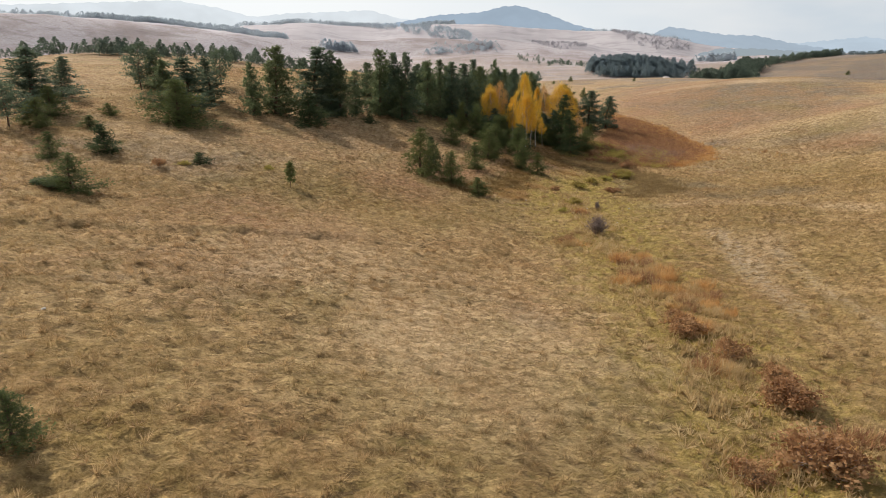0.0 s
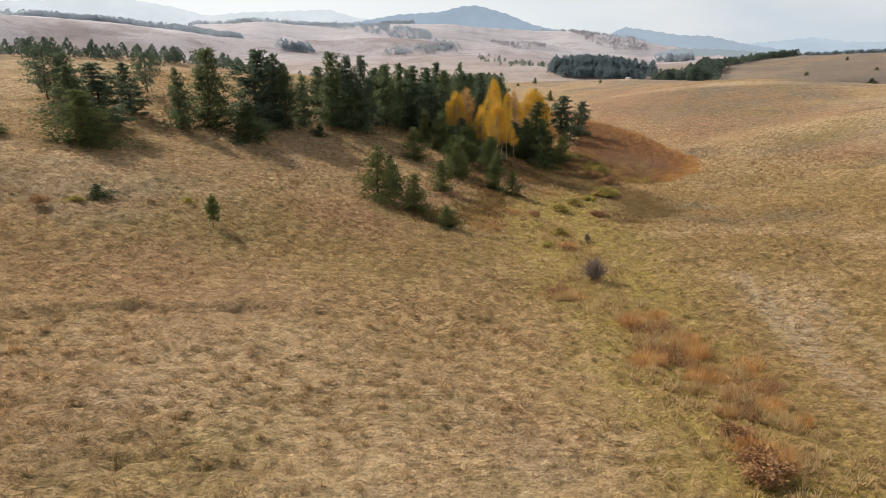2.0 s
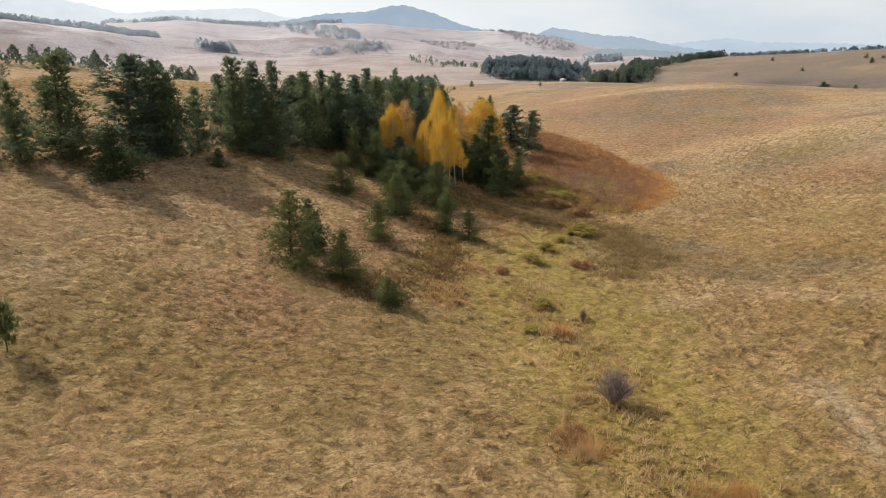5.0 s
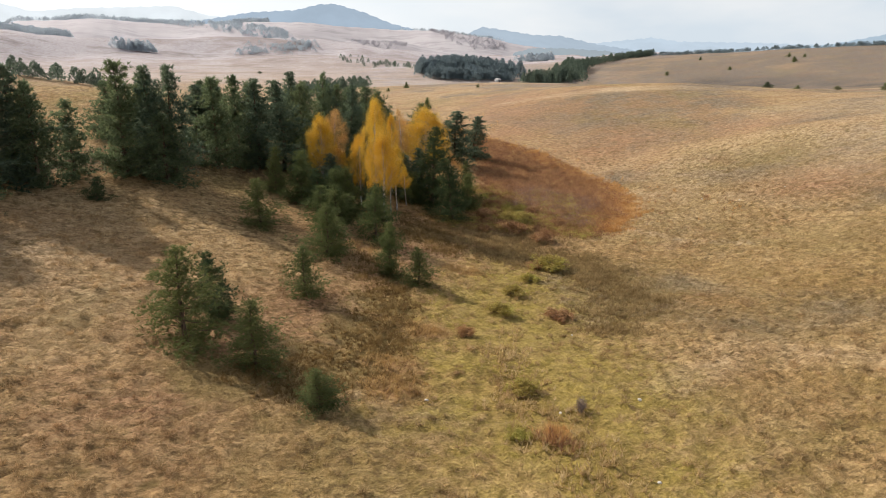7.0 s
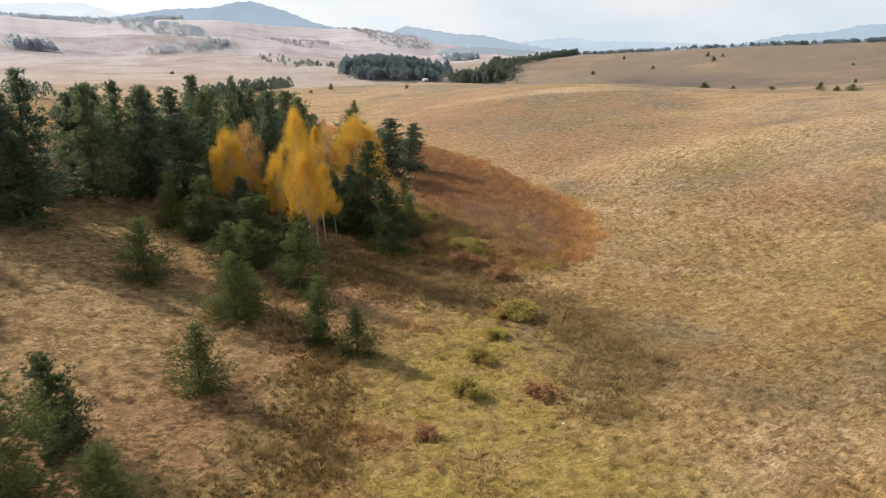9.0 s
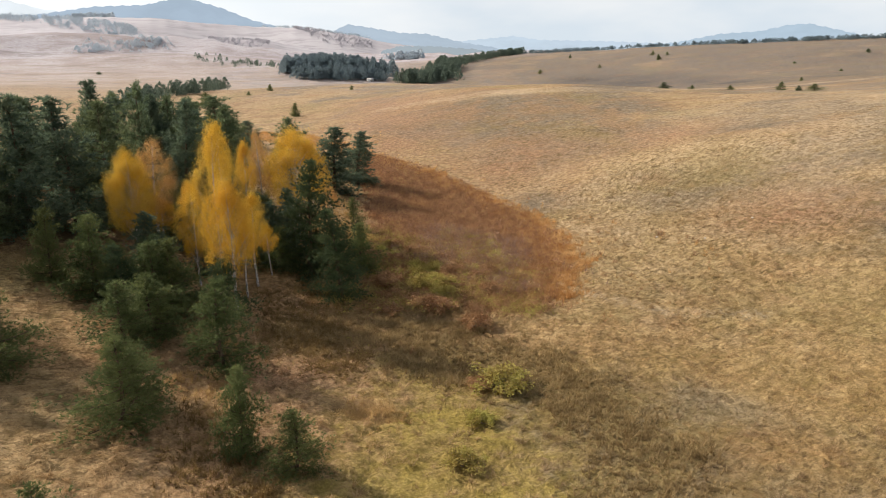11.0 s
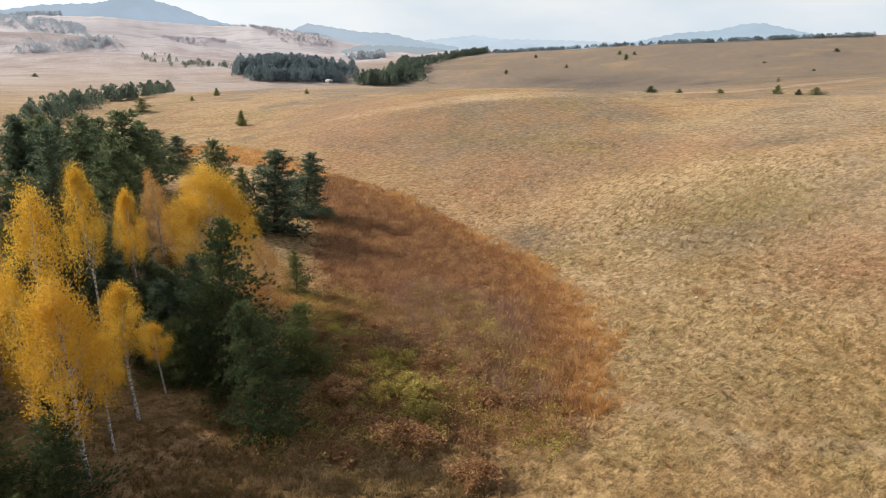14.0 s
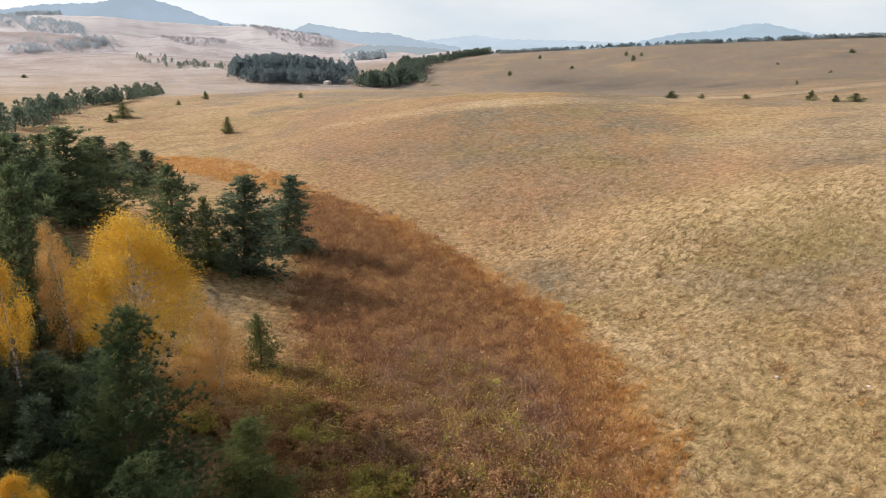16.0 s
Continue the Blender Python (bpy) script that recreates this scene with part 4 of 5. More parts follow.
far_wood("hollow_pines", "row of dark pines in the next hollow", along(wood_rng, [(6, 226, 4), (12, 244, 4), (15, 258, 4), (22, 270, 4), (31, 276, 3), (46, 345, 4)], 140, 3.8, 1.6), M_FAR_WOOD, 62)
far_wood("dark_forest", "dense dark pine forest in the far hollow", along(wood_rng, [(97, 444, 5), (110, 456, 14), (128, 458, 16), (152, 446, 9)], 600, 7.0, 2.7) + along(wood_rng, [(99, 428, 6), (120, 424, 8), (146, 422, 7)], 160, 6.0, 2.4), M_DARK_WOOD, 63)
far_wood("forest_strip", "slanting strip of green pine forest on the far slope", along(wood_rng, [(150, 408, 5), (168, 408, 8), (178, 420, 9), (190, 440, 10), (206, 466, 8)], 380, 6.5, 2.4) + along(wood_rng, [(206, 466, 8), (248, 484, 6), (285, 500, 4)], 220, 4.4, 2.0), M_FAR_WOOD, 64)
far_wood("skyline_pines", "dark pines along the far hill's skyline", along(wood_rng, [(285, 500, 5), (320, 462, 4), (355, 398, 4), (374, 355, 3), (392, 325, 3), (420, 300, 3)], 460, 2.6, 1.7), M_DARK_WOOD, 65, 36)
far_wood("west_crest_wood", "long haze-blue wood along a far bare hill's crest", on_hill(wood_rng, WEST_HILL, [(-45, 0, 0.1), (-36, 0.02, 0.1), (-29, 0.03, 0.1), (-27, 0.03, 0.12), (-25, 0, 0.08), (-23, 0.02, 0.1), (-20, -0.02, 0.12), (-17, -0.1, 0.12), (-14, -0.28, 0.06)], 900, 9.5, 4.2), M_HAZED_WOOD, 66, 30)
far_wood("crest_wood", "haze-blue trees along a far hill's crest", on_hill(wood_rng, CREST_HILL, [(-17.5, 0, 0.08), (-14, 0, 0.06), (-12.8, 0, 0.08), (-10, 0, 0.08), (-8.5, 0, 0.05)], 260, 11, 5), M_HAZED_WOOD, 75, 30)
far_wood("hillside_wood", "broad haze-blue wood on a far hillside", on_hill(wood_rng, CREST_HILL, [(-8.7, -0.08, 0.05), (-6, -0.22, 0.18), (-3, -0.34, 0.2), (-0.5, -0.38, 0.22), (1.8, -0.44, 0.16)], 420, 9.5, 5.0), M_HAZED_WOOD, 76, 30)
far_wood("peak_foot_wood", "haze-blue wood at the foot of the mountain peak", on_hill(wood_rng, LONG_HILL, [(-4.5, 0, 0.06), (-2, 0.02, 0.08), (0.5, 0.02, 0.06)], 240, 13, 6), M_HAZED_WOOD, 77, 30)
far_wood("hill_copse", "small haze-blue copse on a far hillside", along(wood_rng, [(-136, 780, 6), (-102, 782, 6)], 60, 10, 3.6), M_HAZED_WOOD, 67, 36)
far_wood("slope_thicket", "haze-grey thicket on a far slope", along(wood_rng, [(-14, 792, 10), (9, 818, 26), (34, 838, 28), (54, 846, 14)], 150, 4.6, 2.8), M_HAZED_WOOD, 68, 30)
far_wood("gully_thicket", "leafless haze-grey thicket in a far gully", on_hill(wood_rng, EAST_HILL, [(6.8, -0.2, 0.1), (8.4, -0.36, 0.2), (10, -0.4, 0.22), (11.4, -0.36, 0.12)], 170, 5.5, 3.2), M_BARE_WOOD, 69, 30)
far_wood("long_hill_thicket", "leafless haze-grey thicket on the far hill's flank", on_hill(wood_rng, LONG_HILL, [(13.4, -0.2, 0.08), (14.8, -0.38, 0.2), (17, -0.5, 0.22), (19.5, -0.55, 0.1)], 240, 6.5, 4.0), M_BARE_WOOD, 78, 30)
far_wood("long_hill_trees", "haze-blue trees along the long hill's crest", on_hill(wood_rng, LONG_HILL, [(11, 0, 0.03), (13.5, 0, 0.03), (16, 0, 0.03), (19.5, 0, 0.03)], 110, 8, 4), M_HAZED_WOOD, 79, 30)
far_wood("knoll_copse", "haze-grey copse on a far knoll", along(wood_rng, [(276, 752, 8), (302, 728, 8)], 70, 9, 4), M_HAZED_WOOD, 73, 36)
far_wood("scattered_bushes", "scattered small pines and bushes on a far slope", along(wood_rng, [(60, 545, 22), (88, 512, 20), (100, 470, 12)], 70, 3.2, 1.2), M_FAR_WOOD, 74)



# ---- meadow grass
def free_land(rng, count, x0, x1, y0, y1):
    return rng.uniform(x0, x1, count), rng.uniform(y0, y1, count)


def build_grass(name, label, seed, count, area, tall, width, bunch):
    """Bundles of dry blades, thickest on the tussocks; area: x and y limits."""
    rng = np.random.default_rng(seed)
    x, y = free_land(rng, count, *area)
    off = np.abs(x - 8 - (y - 40) * 0.28)
    keep = rng.uniform(0, 1, count) < np.clip(1.3 - off / 70, 0.25, 1) * np.clip(1.5 - y / 170, 0.5, 1)
    c = covers(x, y)
    keep &= (c["heath"] < 0.6) & (c["shaded_litter"] < 0.55) & (rng.uniform(0, 1, count) > 0.8 * c["track"]) & (rng.uniform(0, 1, count) < 0.12 + 1.1 * c["tuft"]) & (rng.uniform(0, 1, count) > 0.75 * c["moss"])
    x, y, top = x[keep], y[keep], c["tuft"][keep]
    at = np.stack([x, y, turf(x, y) - 0.02], 1)
    lie = 6.283 * mottle(x, y, 5, 77)
    way = np.stack([0.25 + 0.35 * np.cos(lie), -0.2 + 0.35 * np.sin(lie), np.full(len(x), 0.8)], 1)
    ln = tall * (0.6 + 0.8 * top) * rng.uniform(0.7, 1.4, len(at))
    v, f = blades(rng, at, way, bunch, ln, width, 0.4)
    v = v.reshape(-1, 3, 3)
    v += rng.normal(0, 0.3 * tall, (len(v), 1, 3)) * np.array([1, 1, 0])
    v = v.reshape(-1, 3)
    me = mesh_of(name, v, f, M_GRASS)
    for key, val in covers(v[::3, 0], v[::3, 1]).items():
        give(me, key, np.repeat(val, 3))
    tagged(new(name, me), label, "grass", kind="stuff")


build_grass("meadow_grass", "matted dry straw-coloured grass tufts over the meadow", 7, 260000, (-42, 62, 8, 125), 0.2, 0.02, 4)
build_grass("hillside_grass", "dry tawny grass tussocks over the hillside", 8, 120000, (36, 120, 60, 190), 0.17, 0.035, 3)
build_grass("ridge_grass", "dry tawny grass tussocks over the ridge", 9, 50000, (-90, -22, 30, 130), 0.2, 0.05, 3)


def tussock_field(name, label, seed, count, area, tall, blade, each, chance):
    """Rounded tussocks of arching dry grass; chance(x, y, covers) says how likely one grows at a place."""
    rng = np.random.default_rng(seed)
    x, y = free_land(rng, count, *area)
    c = covers(x, y)
    keep = (rng.uniform(0, 1, count) < chance(x, y, c)) & (c["heath"] < 0.5) & (c["shaded_litter"] < 0.5)
    x, y = x[keep], y[keep]
    n = len(x)
    size = rng.uniform(0.55, 1.25, n)
    turn, out = rng.uniform(0, 6.283, (n, each)), rng.uniform(0, 1, (n, each)) ** 0.5
    lx, ly = np.cos(turn) * out * 0.8 + 0.16, np.sin(turn) * out * 0.8 - 0.16
    d = unit(np.stack([lx, ly, 1.05 - 0.55 * out ** 2], -1) + rng.normal(0, 0.14, (n, each, 3)))
    ln = (tall * size)[:, None, None] * rng.uniform(0.6, 1.15, (n, each, 1))
    z = turf(x, y) - 0.02
    foot = np.stack([x[:, None] + lx * 0.35 * tall * size[:, None], y[:, None] + ly * 0.35 * tall * size[:, None], np.repeat(z[:, None], each, 1)], -1)
    side = unit(np.cross(d, rng.normal(0, 1, (n, each, 3)))) * blade
    tip = foot + d * ln - np.array([0, 0, 1.0]) * ln * 0.3 * out[..., None] ** 2
    v = np.stack([foot - side, foot + side, tip], 2).reshape(-1, 3)
    me = mesh_of(name, v, np.arange(len(v)).reshape(-1, 3), M_GRASS)
    for key, val in covers(x, y).items():
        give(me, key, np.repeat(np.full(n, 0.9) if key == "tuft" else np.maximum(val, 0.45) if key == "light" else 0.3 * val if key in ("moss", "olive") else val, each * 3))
    tagged(new(name, me), label, "grass", kind="stuff")


tussock_field("meadow_tussocks", "pale rounded tussocks of dry grass all over the meadow", 171, 24000, (-40, 60, 8, 120), 0.34, 0.011, 30,
              lambda x, y, c: (0.2 + 0.75 * np.clip((mottle(x, y, 8, 41) - 0.35) / 0.3, 0, 1)) * np.clip(1.35 - np.abs(x - 8 - (y - 40) * 0.28) / 60, 0.2, 1) * (1 - 0.6 * c["moss"]))
tussock_field("hollow_tussocks", "straw-coloured grass lumps standing in the mossy hollow", 172, 5200, (3, 30, 10, 92), 0.4, 0.012, 34,
              lambda x, y, c: c["moss"] * 0.75 * np.clip((mottle(x, y, 3, 43) - 0.4) / 0.2, 0.1, 1))


# ---- heath and bracken
def scrub(name, label, category, chain, count, tall, material, seed, width=0.06, stems=9, spread=0.45, level=0.5):
    rng = np.random.default_rng(seed)
    xs, ys = [c[0] for c in chain], [c[1] for c in chain]
    pad = max(c[2] for c in chain) + 1
    x, y = free_land(rng, count * 4, min(xs) - pad, max(xs) + pad, min(ys) - pad, max(ys) + pad)
    patch = 0.25 * np.sin(x * 0.9 + 2 * np.sin(y * 0.6)) * np.sin(y * 1.1 + seed)
    keep = cover(x, y, chain) + patch + rng.normal(0, 0.16, len(x)) > level
    x, y = x[keep][:count], y[keep][:count]
    at = np.stack([x, y, turf(x, y) - 0.03], 1)
    h = tall * rng.uniform(0.5, 1.3, len(x)) * (0.8 + patch[keep][:count])
    v, f = blades(rng, at, np.tile([0.06, -0.05, 1.0], (len(at), 1)), stems, h, width, spread)
    tagged(new(name, mesh_of(name, v, f, material)), label, category, kind="stuff")


scrub("heath", "knee-high red-brown withered heath and willowherb stems", "heath", HEATH, 13000, 0.6, M_HEATH, 51, 0.032, 11, 0.6)
scrub("heath_grass", "tawny orange grass growing through the heath", "tall grass", HEATH, 4500, 0.5, M_TAWNY, 56, 0.03, 11, 0.55, 0.62)
scrub("bracken", "rusty orange tall grass along the heath's edge", "tall grass", RUST[:7], 7500, 0.5, M_RUST, 52, 0.032, 12, 0.55)
scrub("far_bracken", "tawny orange tall grass in the hollow beyond the heath", "tall grass", RUST[6:], 4500, 0.5, M_RUST, 53, 0.05, 9, 0.55)


def leafy_scrub(name, label, category, chain, count, tall, material, seed, size, each, level=0.5):
    """Low thicket of small leaves and seed heads on unseen thin stems, in uneven rounded clumps."""
    rng = np.random.default_rng(seed)
    xs, ys = [c[0] for c in chain], [c[1] for c in chain]
    pad = max(c[2] for c in chain) + 1
    x, y = free_land(rng, count * 4, min(xs) - pad, max(xs) + pad, min(ys) - pad, max(ys) + pad)
    patch = np.sin(x * 1.3 + 2 * np.sin(y * 0.8 + seed)) * np.sin(y * 1.5 + 2 * np.sin(x * 0.7))
    patch = 0.6 * patch + 0.4 * np.sin(x * 3.1 + 2 * np.sin(y * 2.3)) * np.sin(y * 3.7 + seed)
    keep = cover(x, y, chain) + 0.3 * patch + rng.normal(0, 0.12, len(x)) > level
    x, y, patch = x[keep][:count], y[keep][:count], patch[keep][:count]
    top = tall * (0.75 + 0.45 * patch) * rng.uniform(0.6, 1.2, len(x))
    n = len(x) * each
    up = rng.uniform(0, 1, n) ** 0.6 * np.repeat(top, each)
    at = np.stack([np.repeat(x, each) + rng.normal(0, 0.16, n), np.repeat(y, each) + rng.normal(0, 0.16, n), np.repeat(turf(x, y), each) + up], 1)
    tagged(new(name, mesh_of(name, *leaves(rng, at, size), material)), label, category, kind="stuff")


leafy_scrub("heath_seed_heads", "red-brown withered seed heads and leaves over the heath", "heath", HEATH, 9000, 0.75, M_HEATH, 151, 0.105, 7)
leafy_scrub("bramble_thicket", "low brown bramble thicket with withered leaves beside the heath", "brambles", BRAMBLES, 6500, 0.55, M_DARK_LEAF, 152, 0.085, 9)
leafy_scrub("green_brambles", "yellow-green bramble leaves between withered stems", "brambles", BRAMBLES, 4500, 0.65, M_BRAMBLE, 153, 0.1, 9, 0.42)
scrub("willowherb", "waist-high grey-mauve dead willowherb stalks in the heath", "heath", [(28, 107, 2.5), (31, 103, 3.5), (35, 107, 3), (33, 113, 2.5), (31, 98, 2)], 1500, 0.85, M_STALK, 156, 0.03, 7, 0.3)
leafy_scrub("willowherb_heads", "grey-mauve withered seed heads on dead stalks", "heath", [(28, 107, 2.5), (31, 103, 3.5), (35, 107, 3), (33, 113, 2.5), (31, 98, 2)], 1200, 1.0, M_STALK, 157, 0.08, 8)
for i, (px, py, r) in enumerate(RUST_SPOTS):
    scrub("orange_grass", "low patch of rusty orange grass in the hollow", "tall grass", [(px, py, r)], int(300 * r), 0.3, M_TAWNY, 160 + i, 0.03, 9, 0.6, 0.55)
leafy_scrub("orange_seedlings", "low yellow-orange leafy growth under the birches", "undergrowth", [(17, 107, 1), (20, 112, 2.2), (22, 115, 2), (24, 112, 1.5)], 1500, 0.6, M_COPPER, 154, 0.09, 10)
scrub("birch_grass", "tawny matted grass on the bank below the birches", "undergrowth", [(12.4, 91.8, 1.5), (14.4, 93.5, 2.5), (14, 97.9, 2), (15.2, 89.6, 2), (17.7, 100, 1.5)], 4200, 0.3, M_RUST_DULL, 155, 0.03, 10, 0.8, 0.55)
scrub("tall_grass", "pale tall dry grass along the wet hollow", "tall grass", [(10, 15, 2), (12.5, 28, 2), (13, 40, 2), (12.5, 52, 1.5), (13.5, 60, 1.8), (13, 66, 1.0), (14, 72, 0.8)], 2300, 0.5, M_OCHRE, 54, 0.05, 8, 0.5)
scrub("rush_grass", "dull brown rushes and coarse grass in the hollow", "rushes", RUSH, 4200, 0.38, M_RUSH, 57, 0.045, 8, 0.5)
scrub("undergrowth", "low brown undergrowth and coarse grass below the birches", "undergrowth", [(14, 92, 1.5), (18, 95, 3), (22, 93, 3.5), (24, 98, 3), (20, 88, 2)], 3600, 0.4, M_RUSH, 58, 0.05, 8, 0.6, 0.6)
scrub("slope_scrub", "coarse tawny grass and low scrub below the young pines", "undergrowth", [(1, 66, 1.8), (4, 68, 2.6), (7, 72, 2.2), (9, 84, 1.5)], 3400, 0.35, M_RUST_DULL, 59, 0.045, 8, 0.6, 0.6)


# ---- shrubs of the hollow
def shrub(seed, height, breadth, material, leafy=1.0, wood=M_TWIG, stems=26, forks=3):
    """A low shrub: a fan of bent twigs with small leaves."""
    rng = np.random.default_rng(seed)
    limbs, at = [], []
    for i in range(stems):
        a, ln = i * 2.4 + rng.normal(0, 0.3), rng.uniform(0.6, 1.1)
        out = breadth * rng.uniform(0.15, 1.0)
        tip = np.array([math.cos(a) * out, math.sin(a) * out, height * ln * (1.05 - 0.45 * (out / breadth) ** 2)])
        s = np.linspace(0, 1, 5)[:, None]
        root = np.array([math.cos(a), math.sin(a), 0]) * 0.12 * breadth
        pts = root + (tip - root) * s + np.array([0, 0, 0.25 * height]) * (s - s ** 2) + rng.normal(0, 0.03, (5, 3)) * s
        limbs.append((pts, 0.014 * (1 - 0.8 * s[:, 0]) + 0.003))
        for _ in range(forks):
            b = pts[rng.integers(1, 4)]
            e = b + (tip - b) * 0.5 + rng.normal(0, 0.22, 3) * np.array([breadth, breadth, height * 0.6])
            limbs.append((b + (e - b) * s, 0.006 * (1 - 0.8 * s[:, 0]) + 0.002))
            at.append(e + rng.normal(0, 0.11, (int(24 * leafy), 3)))
        at.append(tip + rng.normal(0, 0.13, (int(30 * leafy), 3)))
    at = np.concatenate(at)
    at[:, 2] = at[:, 2].clip(0.03)
    lv, lf = tubes(limbs, 3)
    root = new("shrub")
    part("branchwork", mesh_of("shrub_stems", lv, lf, wood, True), root)
    if leafy:
        part("foliage", mesh_of("shrub_foliage", *leaves(rng, at, 0.12), material), root)
    return tagged(root, "shrub", "shrub")


def tussock(seed, height, breadth, material):
    """A loose uneven tussock of long grass."""
    rng = np.random.default_rng(seed)
    n = 60
    a, q = rng.uniform(0, 6.283, n), breadth * rng.uniform(0, 1, n) ** 0.6
    q = q * (1 + 0.35 * np.sin(2 * a + seed))
    at = np.stack([q * np.cos(a), q * np.sin(a), np.full(n, -0.02)], 1)
    way = np.stack([np.cos(a) * 0.3 + 0.12, np.sin(a) * 0.3 - 0.1, np.full(n, 1.0)], 1)
    v, f = blades(rng, at, way, 8, height * rng.uniform(0.35, 1.0, n), 0.035, 0.42)
    return tagged(new("grass_tussock", mesh_of("grass_tussock", v, f, material)), "tussock", "tall grass")


BROWN = [Kind(lambda: shrub(81, 1.0, 1.0, M_DARK_LEAF), (1, 1)), Kind(lambda: shrub(82, 1.0, 1.0, M_DARK_LEAF, 0.7), (1, 1))]
GREEN = [Kind(lambda: shrub(83, 1.0, 1.0, M_BRAMBLE), (1, 1)), Kind(lambda: shrub(84, 1.0, 1.0, M_BRAMBLE, 1.2), (1, 1))]
GREY = Kind(lambda: shrub(85, 1.0, 1.0, M_TWIG, 0.0, stems=80, forks=8), (1, 1))
RUSTY = [Kind(lambda: tussock(86, 1.0, 1.0, M_RUST), (1, 1)), Kind(lambda: tussock(87, 1.0, 1.0, M_OCHRE), (1, 1)), Kind(lambda: tussock(90, 1.0, 1.0, M_RUST), (1, 1)), Kind(lambda: tussock(91, 1.0, 1.0, M_HEATH), (1, 1))]
JUNIPER = Kind(lambda: shrub(88, 1.0, 1.0, M_SPRUCE, 1.6), (1, 1))
BROWN_PLACES = [(11.3, 28.7, 0.8, 1.0), (12.2, 26, 0.9, 0.8), (12.2, 21.2, 1.0, 1.1), (10.9, 16.6, 1.3, 1.4), (12, 31.7, 0.6, 0.8), (8.6, 16.1, 0.6, 0.7), (12.1, 72.3, 0.7, 0.6),
                (25.2, 91.9, 1.0, 1.1), (21.7, 85.1, 0.7, 0.7), (-23.1, 52.8, 0.7, 0.6), (19.1, 74.6, 0.6, 1.0), (24, 95, 1.0, 1.2), (22, 98, 0.9, 1.0), (13.2, 24, 0.7, 0.7)]
GREEN_PLACES = [(12.8, 64.9, 0.8, 0.8), (11.1, 61.2, 0.5, 0.6), (17.7, 79.1, 0.8, 0.9), (15.5, 75.8, 0.8, 0.9), (22.7, 84.5, 1.2, 1.5), (-22, 55, 0.5, 0.6), (-15.8, 58.6, 0.5, 0.4), (20, 82, 0.7, 0.8), (26, 100, 1.0, 1.0)]
RUSTY_PLACES = [(13.4, 44.6), (14.2, 41.8), (13.8, 39.2), (12.8, 35.8), (14.4, 33.4), (10.6, 24.5), (12.9, 18.6), (13.7, 42.6), (13.9, 45.5), (14.3, 35.2), (11.7, 39), (12.3, 37.5), (13.2, 40.6), (9.6, 49.2), (12, 60.6), (12.9, 43.8), (15.2, 37.5), (13, 33), (11.6, 30.4)]
for i, (px, py, h, r) in enumerate(BROWN_PLACES):
    BROWN[i % 2].stand(px, py, h * 0.75, r * 0.95, i * 1.7, "low brown thorny shrub with a few withered leaves", "hollow shrubs", 0.02)
for i, (px, py, h, r) in enumerate(GREEN_PLACES):
    GREEN[i % 2].stand(px, py, h * 0.75, r * 0.95, i * 1.7, "low bramble shrub with yellow-green leaves", "hollow shrubs", 0.02)
thicket = random.Random(6)
for i in range(34):
    s = thicket.uniform(0, 1)
    px, py = 21 + 9 * s + thicket.uniform(-1.5, 1.5), thicket.uniform(95, 110)
    (GREEN if i % 3 == 0 else BROWN)[i % 2].stand(px, py, thicket.uniform(0.5, 0.95), thicket.uniform(0.7, 1.2), i * 1.7, "low bramble shrub with yellow-green leaves" if i % 3 == 0 else "low brown shrub with withered leaves beside the heath", "heath shrubs", 0.02)
spots = random.Random(8)
for i, (px, py) in enumerate(RUSTY_PLACES):
    for j in range(3):
        RUSTY[(i + j) % 4].stand(px + spots.uniform(-0.9, 0.9), py + spots.uniform(-1, 1), spots.uniform(0.45, 0.95), spots.uniform(0.4, 0.85), spots.uniform(0, 6),
                                 "loose tussock of rusty orange grass" if (i + j) % 4 in (0, 2) else "loose tussock of withered grass", "orange tussocks", 0.02)
GREY.stand(12.5, 52.8, 1.7, 1.0, 0.3, "grey leafless bush in the mossy hollow", "hollow shrubs", 0.02)
GREY.stand(14.6, 62.4, 0.9, 0.3, 1.3, "thin bare little bush in the mossy hollow", "hollow shrubs", 0.02)
JUNIPER.stand(-26.2, 43.0, 0.5, 1.3, 0.5, "low spreading dark green juniper on the slope", "hollow shrubs", 0.02)
COPPER_BUSH.stand(22.3, 112.6, 4.2, 1.5, 0.8, "half-bare young birch with copper-orange leaves", "birches")


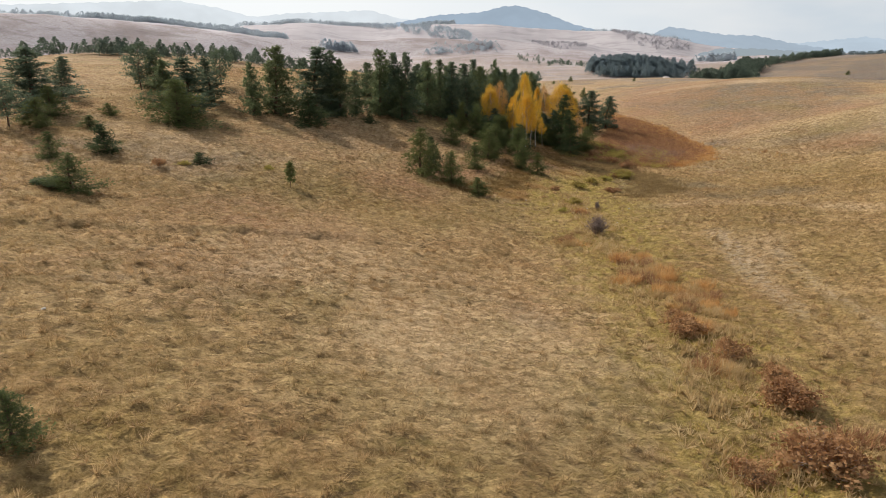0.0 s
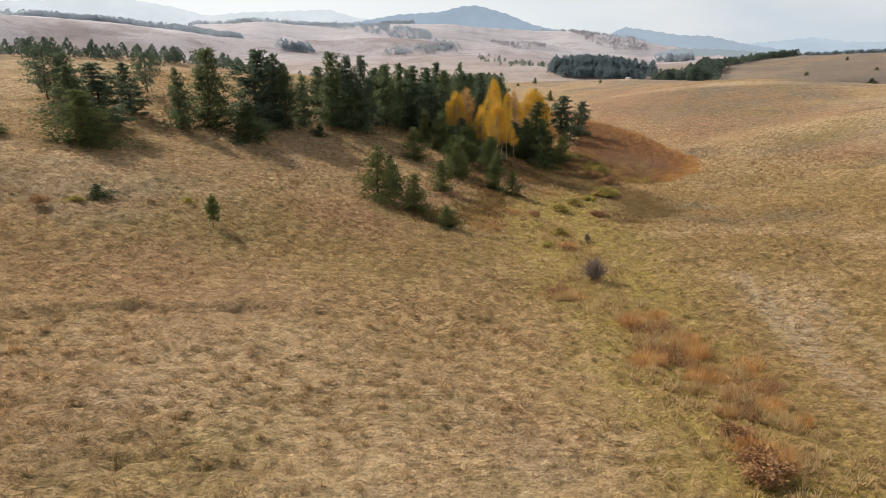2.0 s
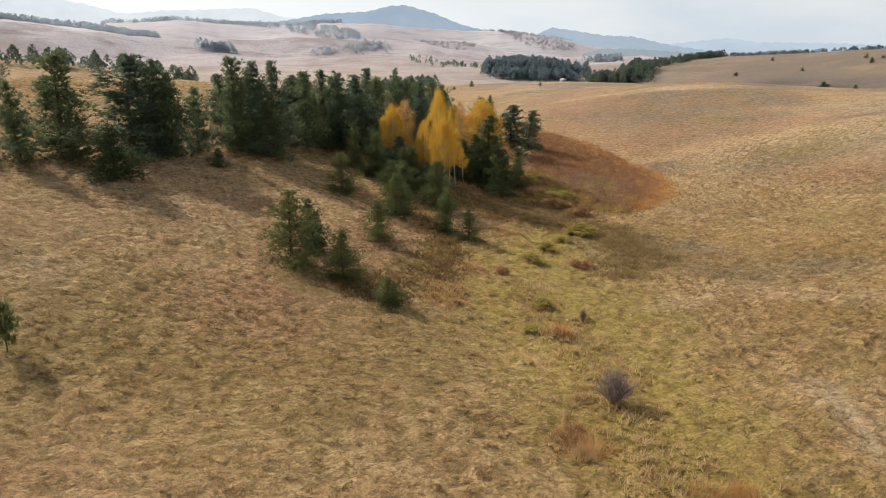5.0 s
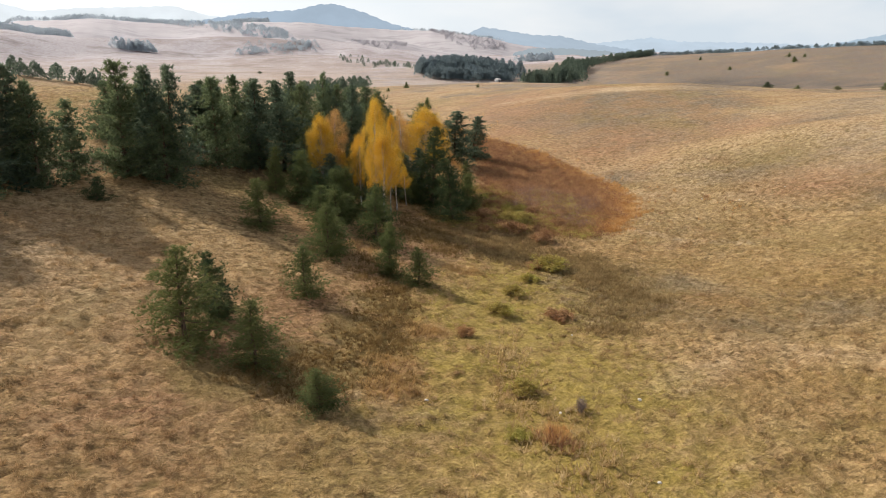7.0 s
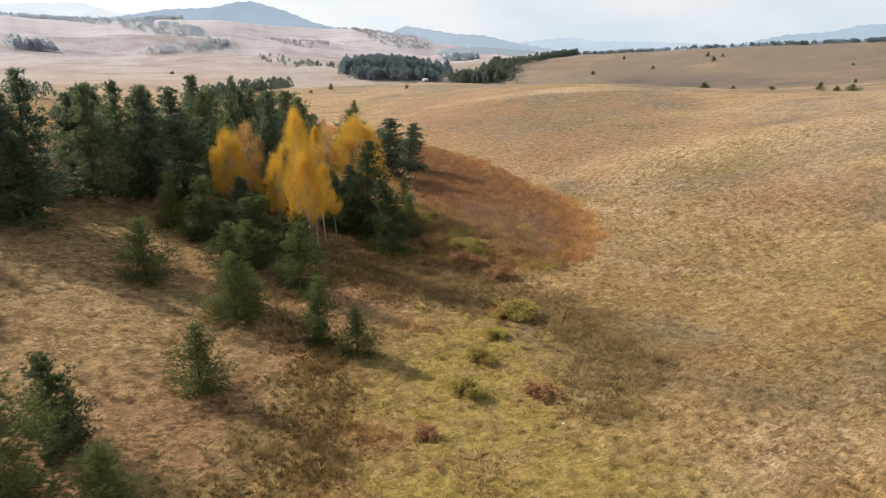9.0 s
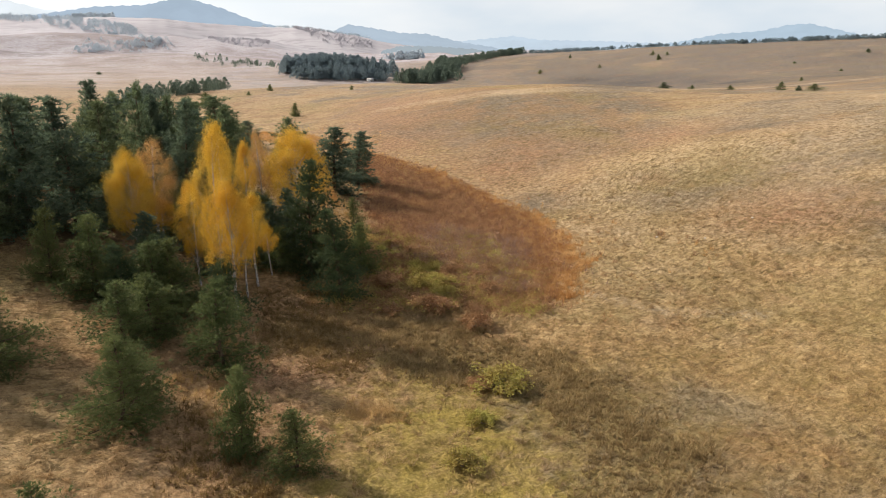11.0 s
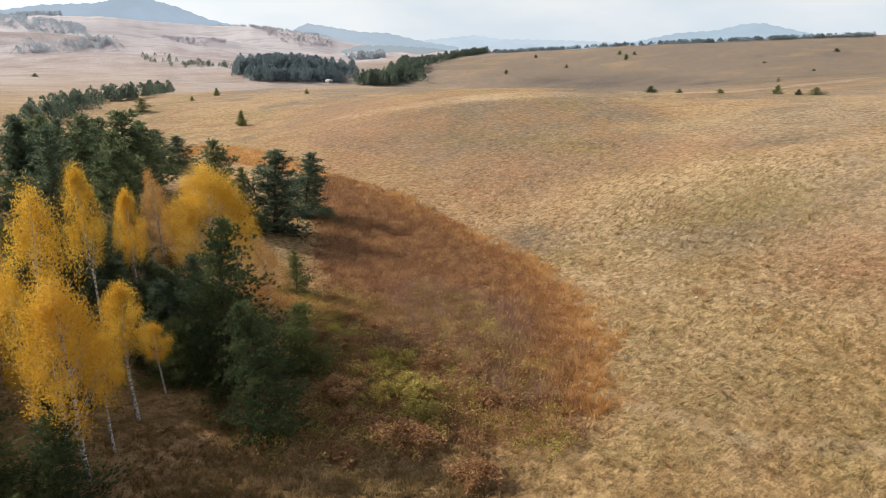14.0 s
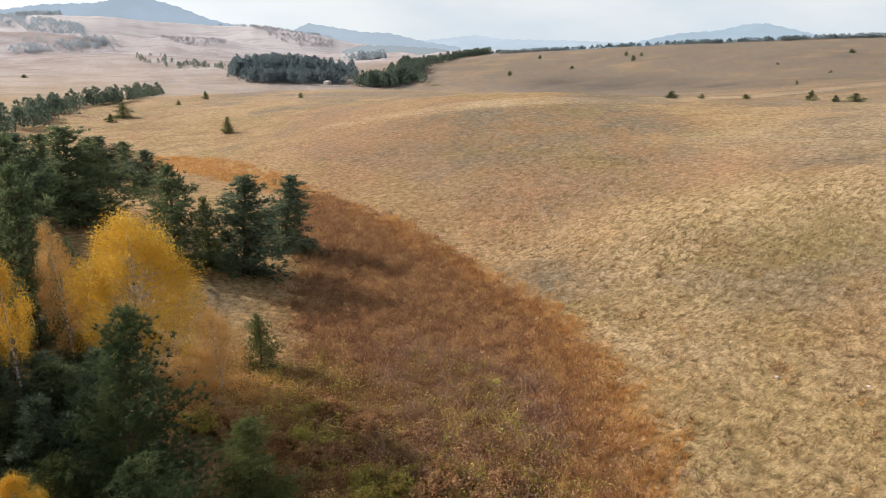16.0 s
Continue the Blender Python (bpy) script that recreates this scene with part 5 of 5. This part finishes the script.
# ---- small far house and loose stones
def hut(px, py, turn):
    """A low whitewashed house with a pitched roof, door and two windows."""
    root = new("house")
    root.matrix_basis = Matrix.Translation((px, py, float(land(px, py)) - 0.1)) @ Matrix.Rotation(turn, 4, "Z") @ Matrix.Scale(0.55, 4)
    k = Mat("whitewash")
    white = k.surface(k.mix(k.noise(1.2), (0.62, 0.60, 0.56), (0.78, 0.77, 0.74)), 0.9)
    k = Mat("old_roof")
    roofing = k.surface(k.mix(k.noise(2.0), (0.42, 0.38, 0.36), (0.60, 0.56, 0.53)), 0.8)
    k = Mat("dark_wood")
    dark = k.surface(k.mix(k.noise(3.0), (0.06, 0.05, 0.045), (0.13, 0.10, 0.08)), 0.7)

    def block(name, x0, x1, y0, y1, z0, z1, m):
        v = [(x, y, z) for z in (z0, z1) for y in (y0, y1) for x in (x0, x1)]
        part(name, mesh_of(name, v, [(0, 2, 3, 1), (4, 5, 7, 6), (0, 1, 5, 4), (2, 6, 7, 3), (0, 4, 6, 2), (1, 3, 7, 5)], m), root)
    block("wall", -3, 3, -2, 2, 0, 2.2, white)
    v = [(-3.3, -2.4, 2.15), (3.3, -2.4, 2.15), (3.3, 2.4, 2.15), (-3.3, 2.4, 2.15), (-3.3, 0, 3.5), (3.3, 0, 3.5)]
    part("roof", mesh_of("roof", v, [(0, 1, 5, 4), (2, 3, 4, 5), (0, 4, 3, 3), (1, 2, 5, 5)], roofing), root)
    block("door", -0.4, 0.5, -2.03, -1.9, 0, 1.9, dark)
    block("window", -2.2, -1.3, -2.03, -1.9, 0.9, 1.6, dark)
    block("window", 1.4, 2.3, -2.03, -1.9, 0.9, 1.6, dark)
    tagged(root, "low whitewashed house with grey roof by the far forest", "house")


hut(134, 416, 0.5)
k = Mat("pale_stone")
M_STONE = k.surface(k.mix(k.noise(9.0), (0.36, 0.33, 0.28), (0.58, 0.54, 0.47)), 0.9, k.noise(14.0), 0.02)
stone_rng = random.Random(4)
for px, py, size in [(8.0, 64.6, 0.09), (13.7, 62.6, 0.08), (17.8, 62.8, 0.09), (15.2, 57, 0.08), (47.7, 100.4, 0.11), (49.9, 97.1, 0.1), (55.8, 97.5, 0.1), (-14.2, 21.7, 0.08), (18.7, 71.9, 0.08)]:
    bm = bmesh.new()
    bmesh.ops.create_icosphere(bm, subdivisions=2, radius=size)
    for v in bm.verts:
        v.co *= 1 + 0.35 * noise.noise(v.co * 9 + Vector((px, py, 0)))
        v.co.z *= 0.6
    me = bpy.data.meshes.new("stone")
    bm.to_mesh(me)
    bm.free()
    me.materials.append(M_STONE)
    ob = new("stone", me)
    ob.matrix_basis = Matrix.Translation((px, py, float(turf(px, py)) + size * 0.25)) @ Matrix.Rotation(stone_rng.uniform(0, 6), 4, "Z")
    tagged(ob, "small pale stone lying in the grass", "stone", "stones")
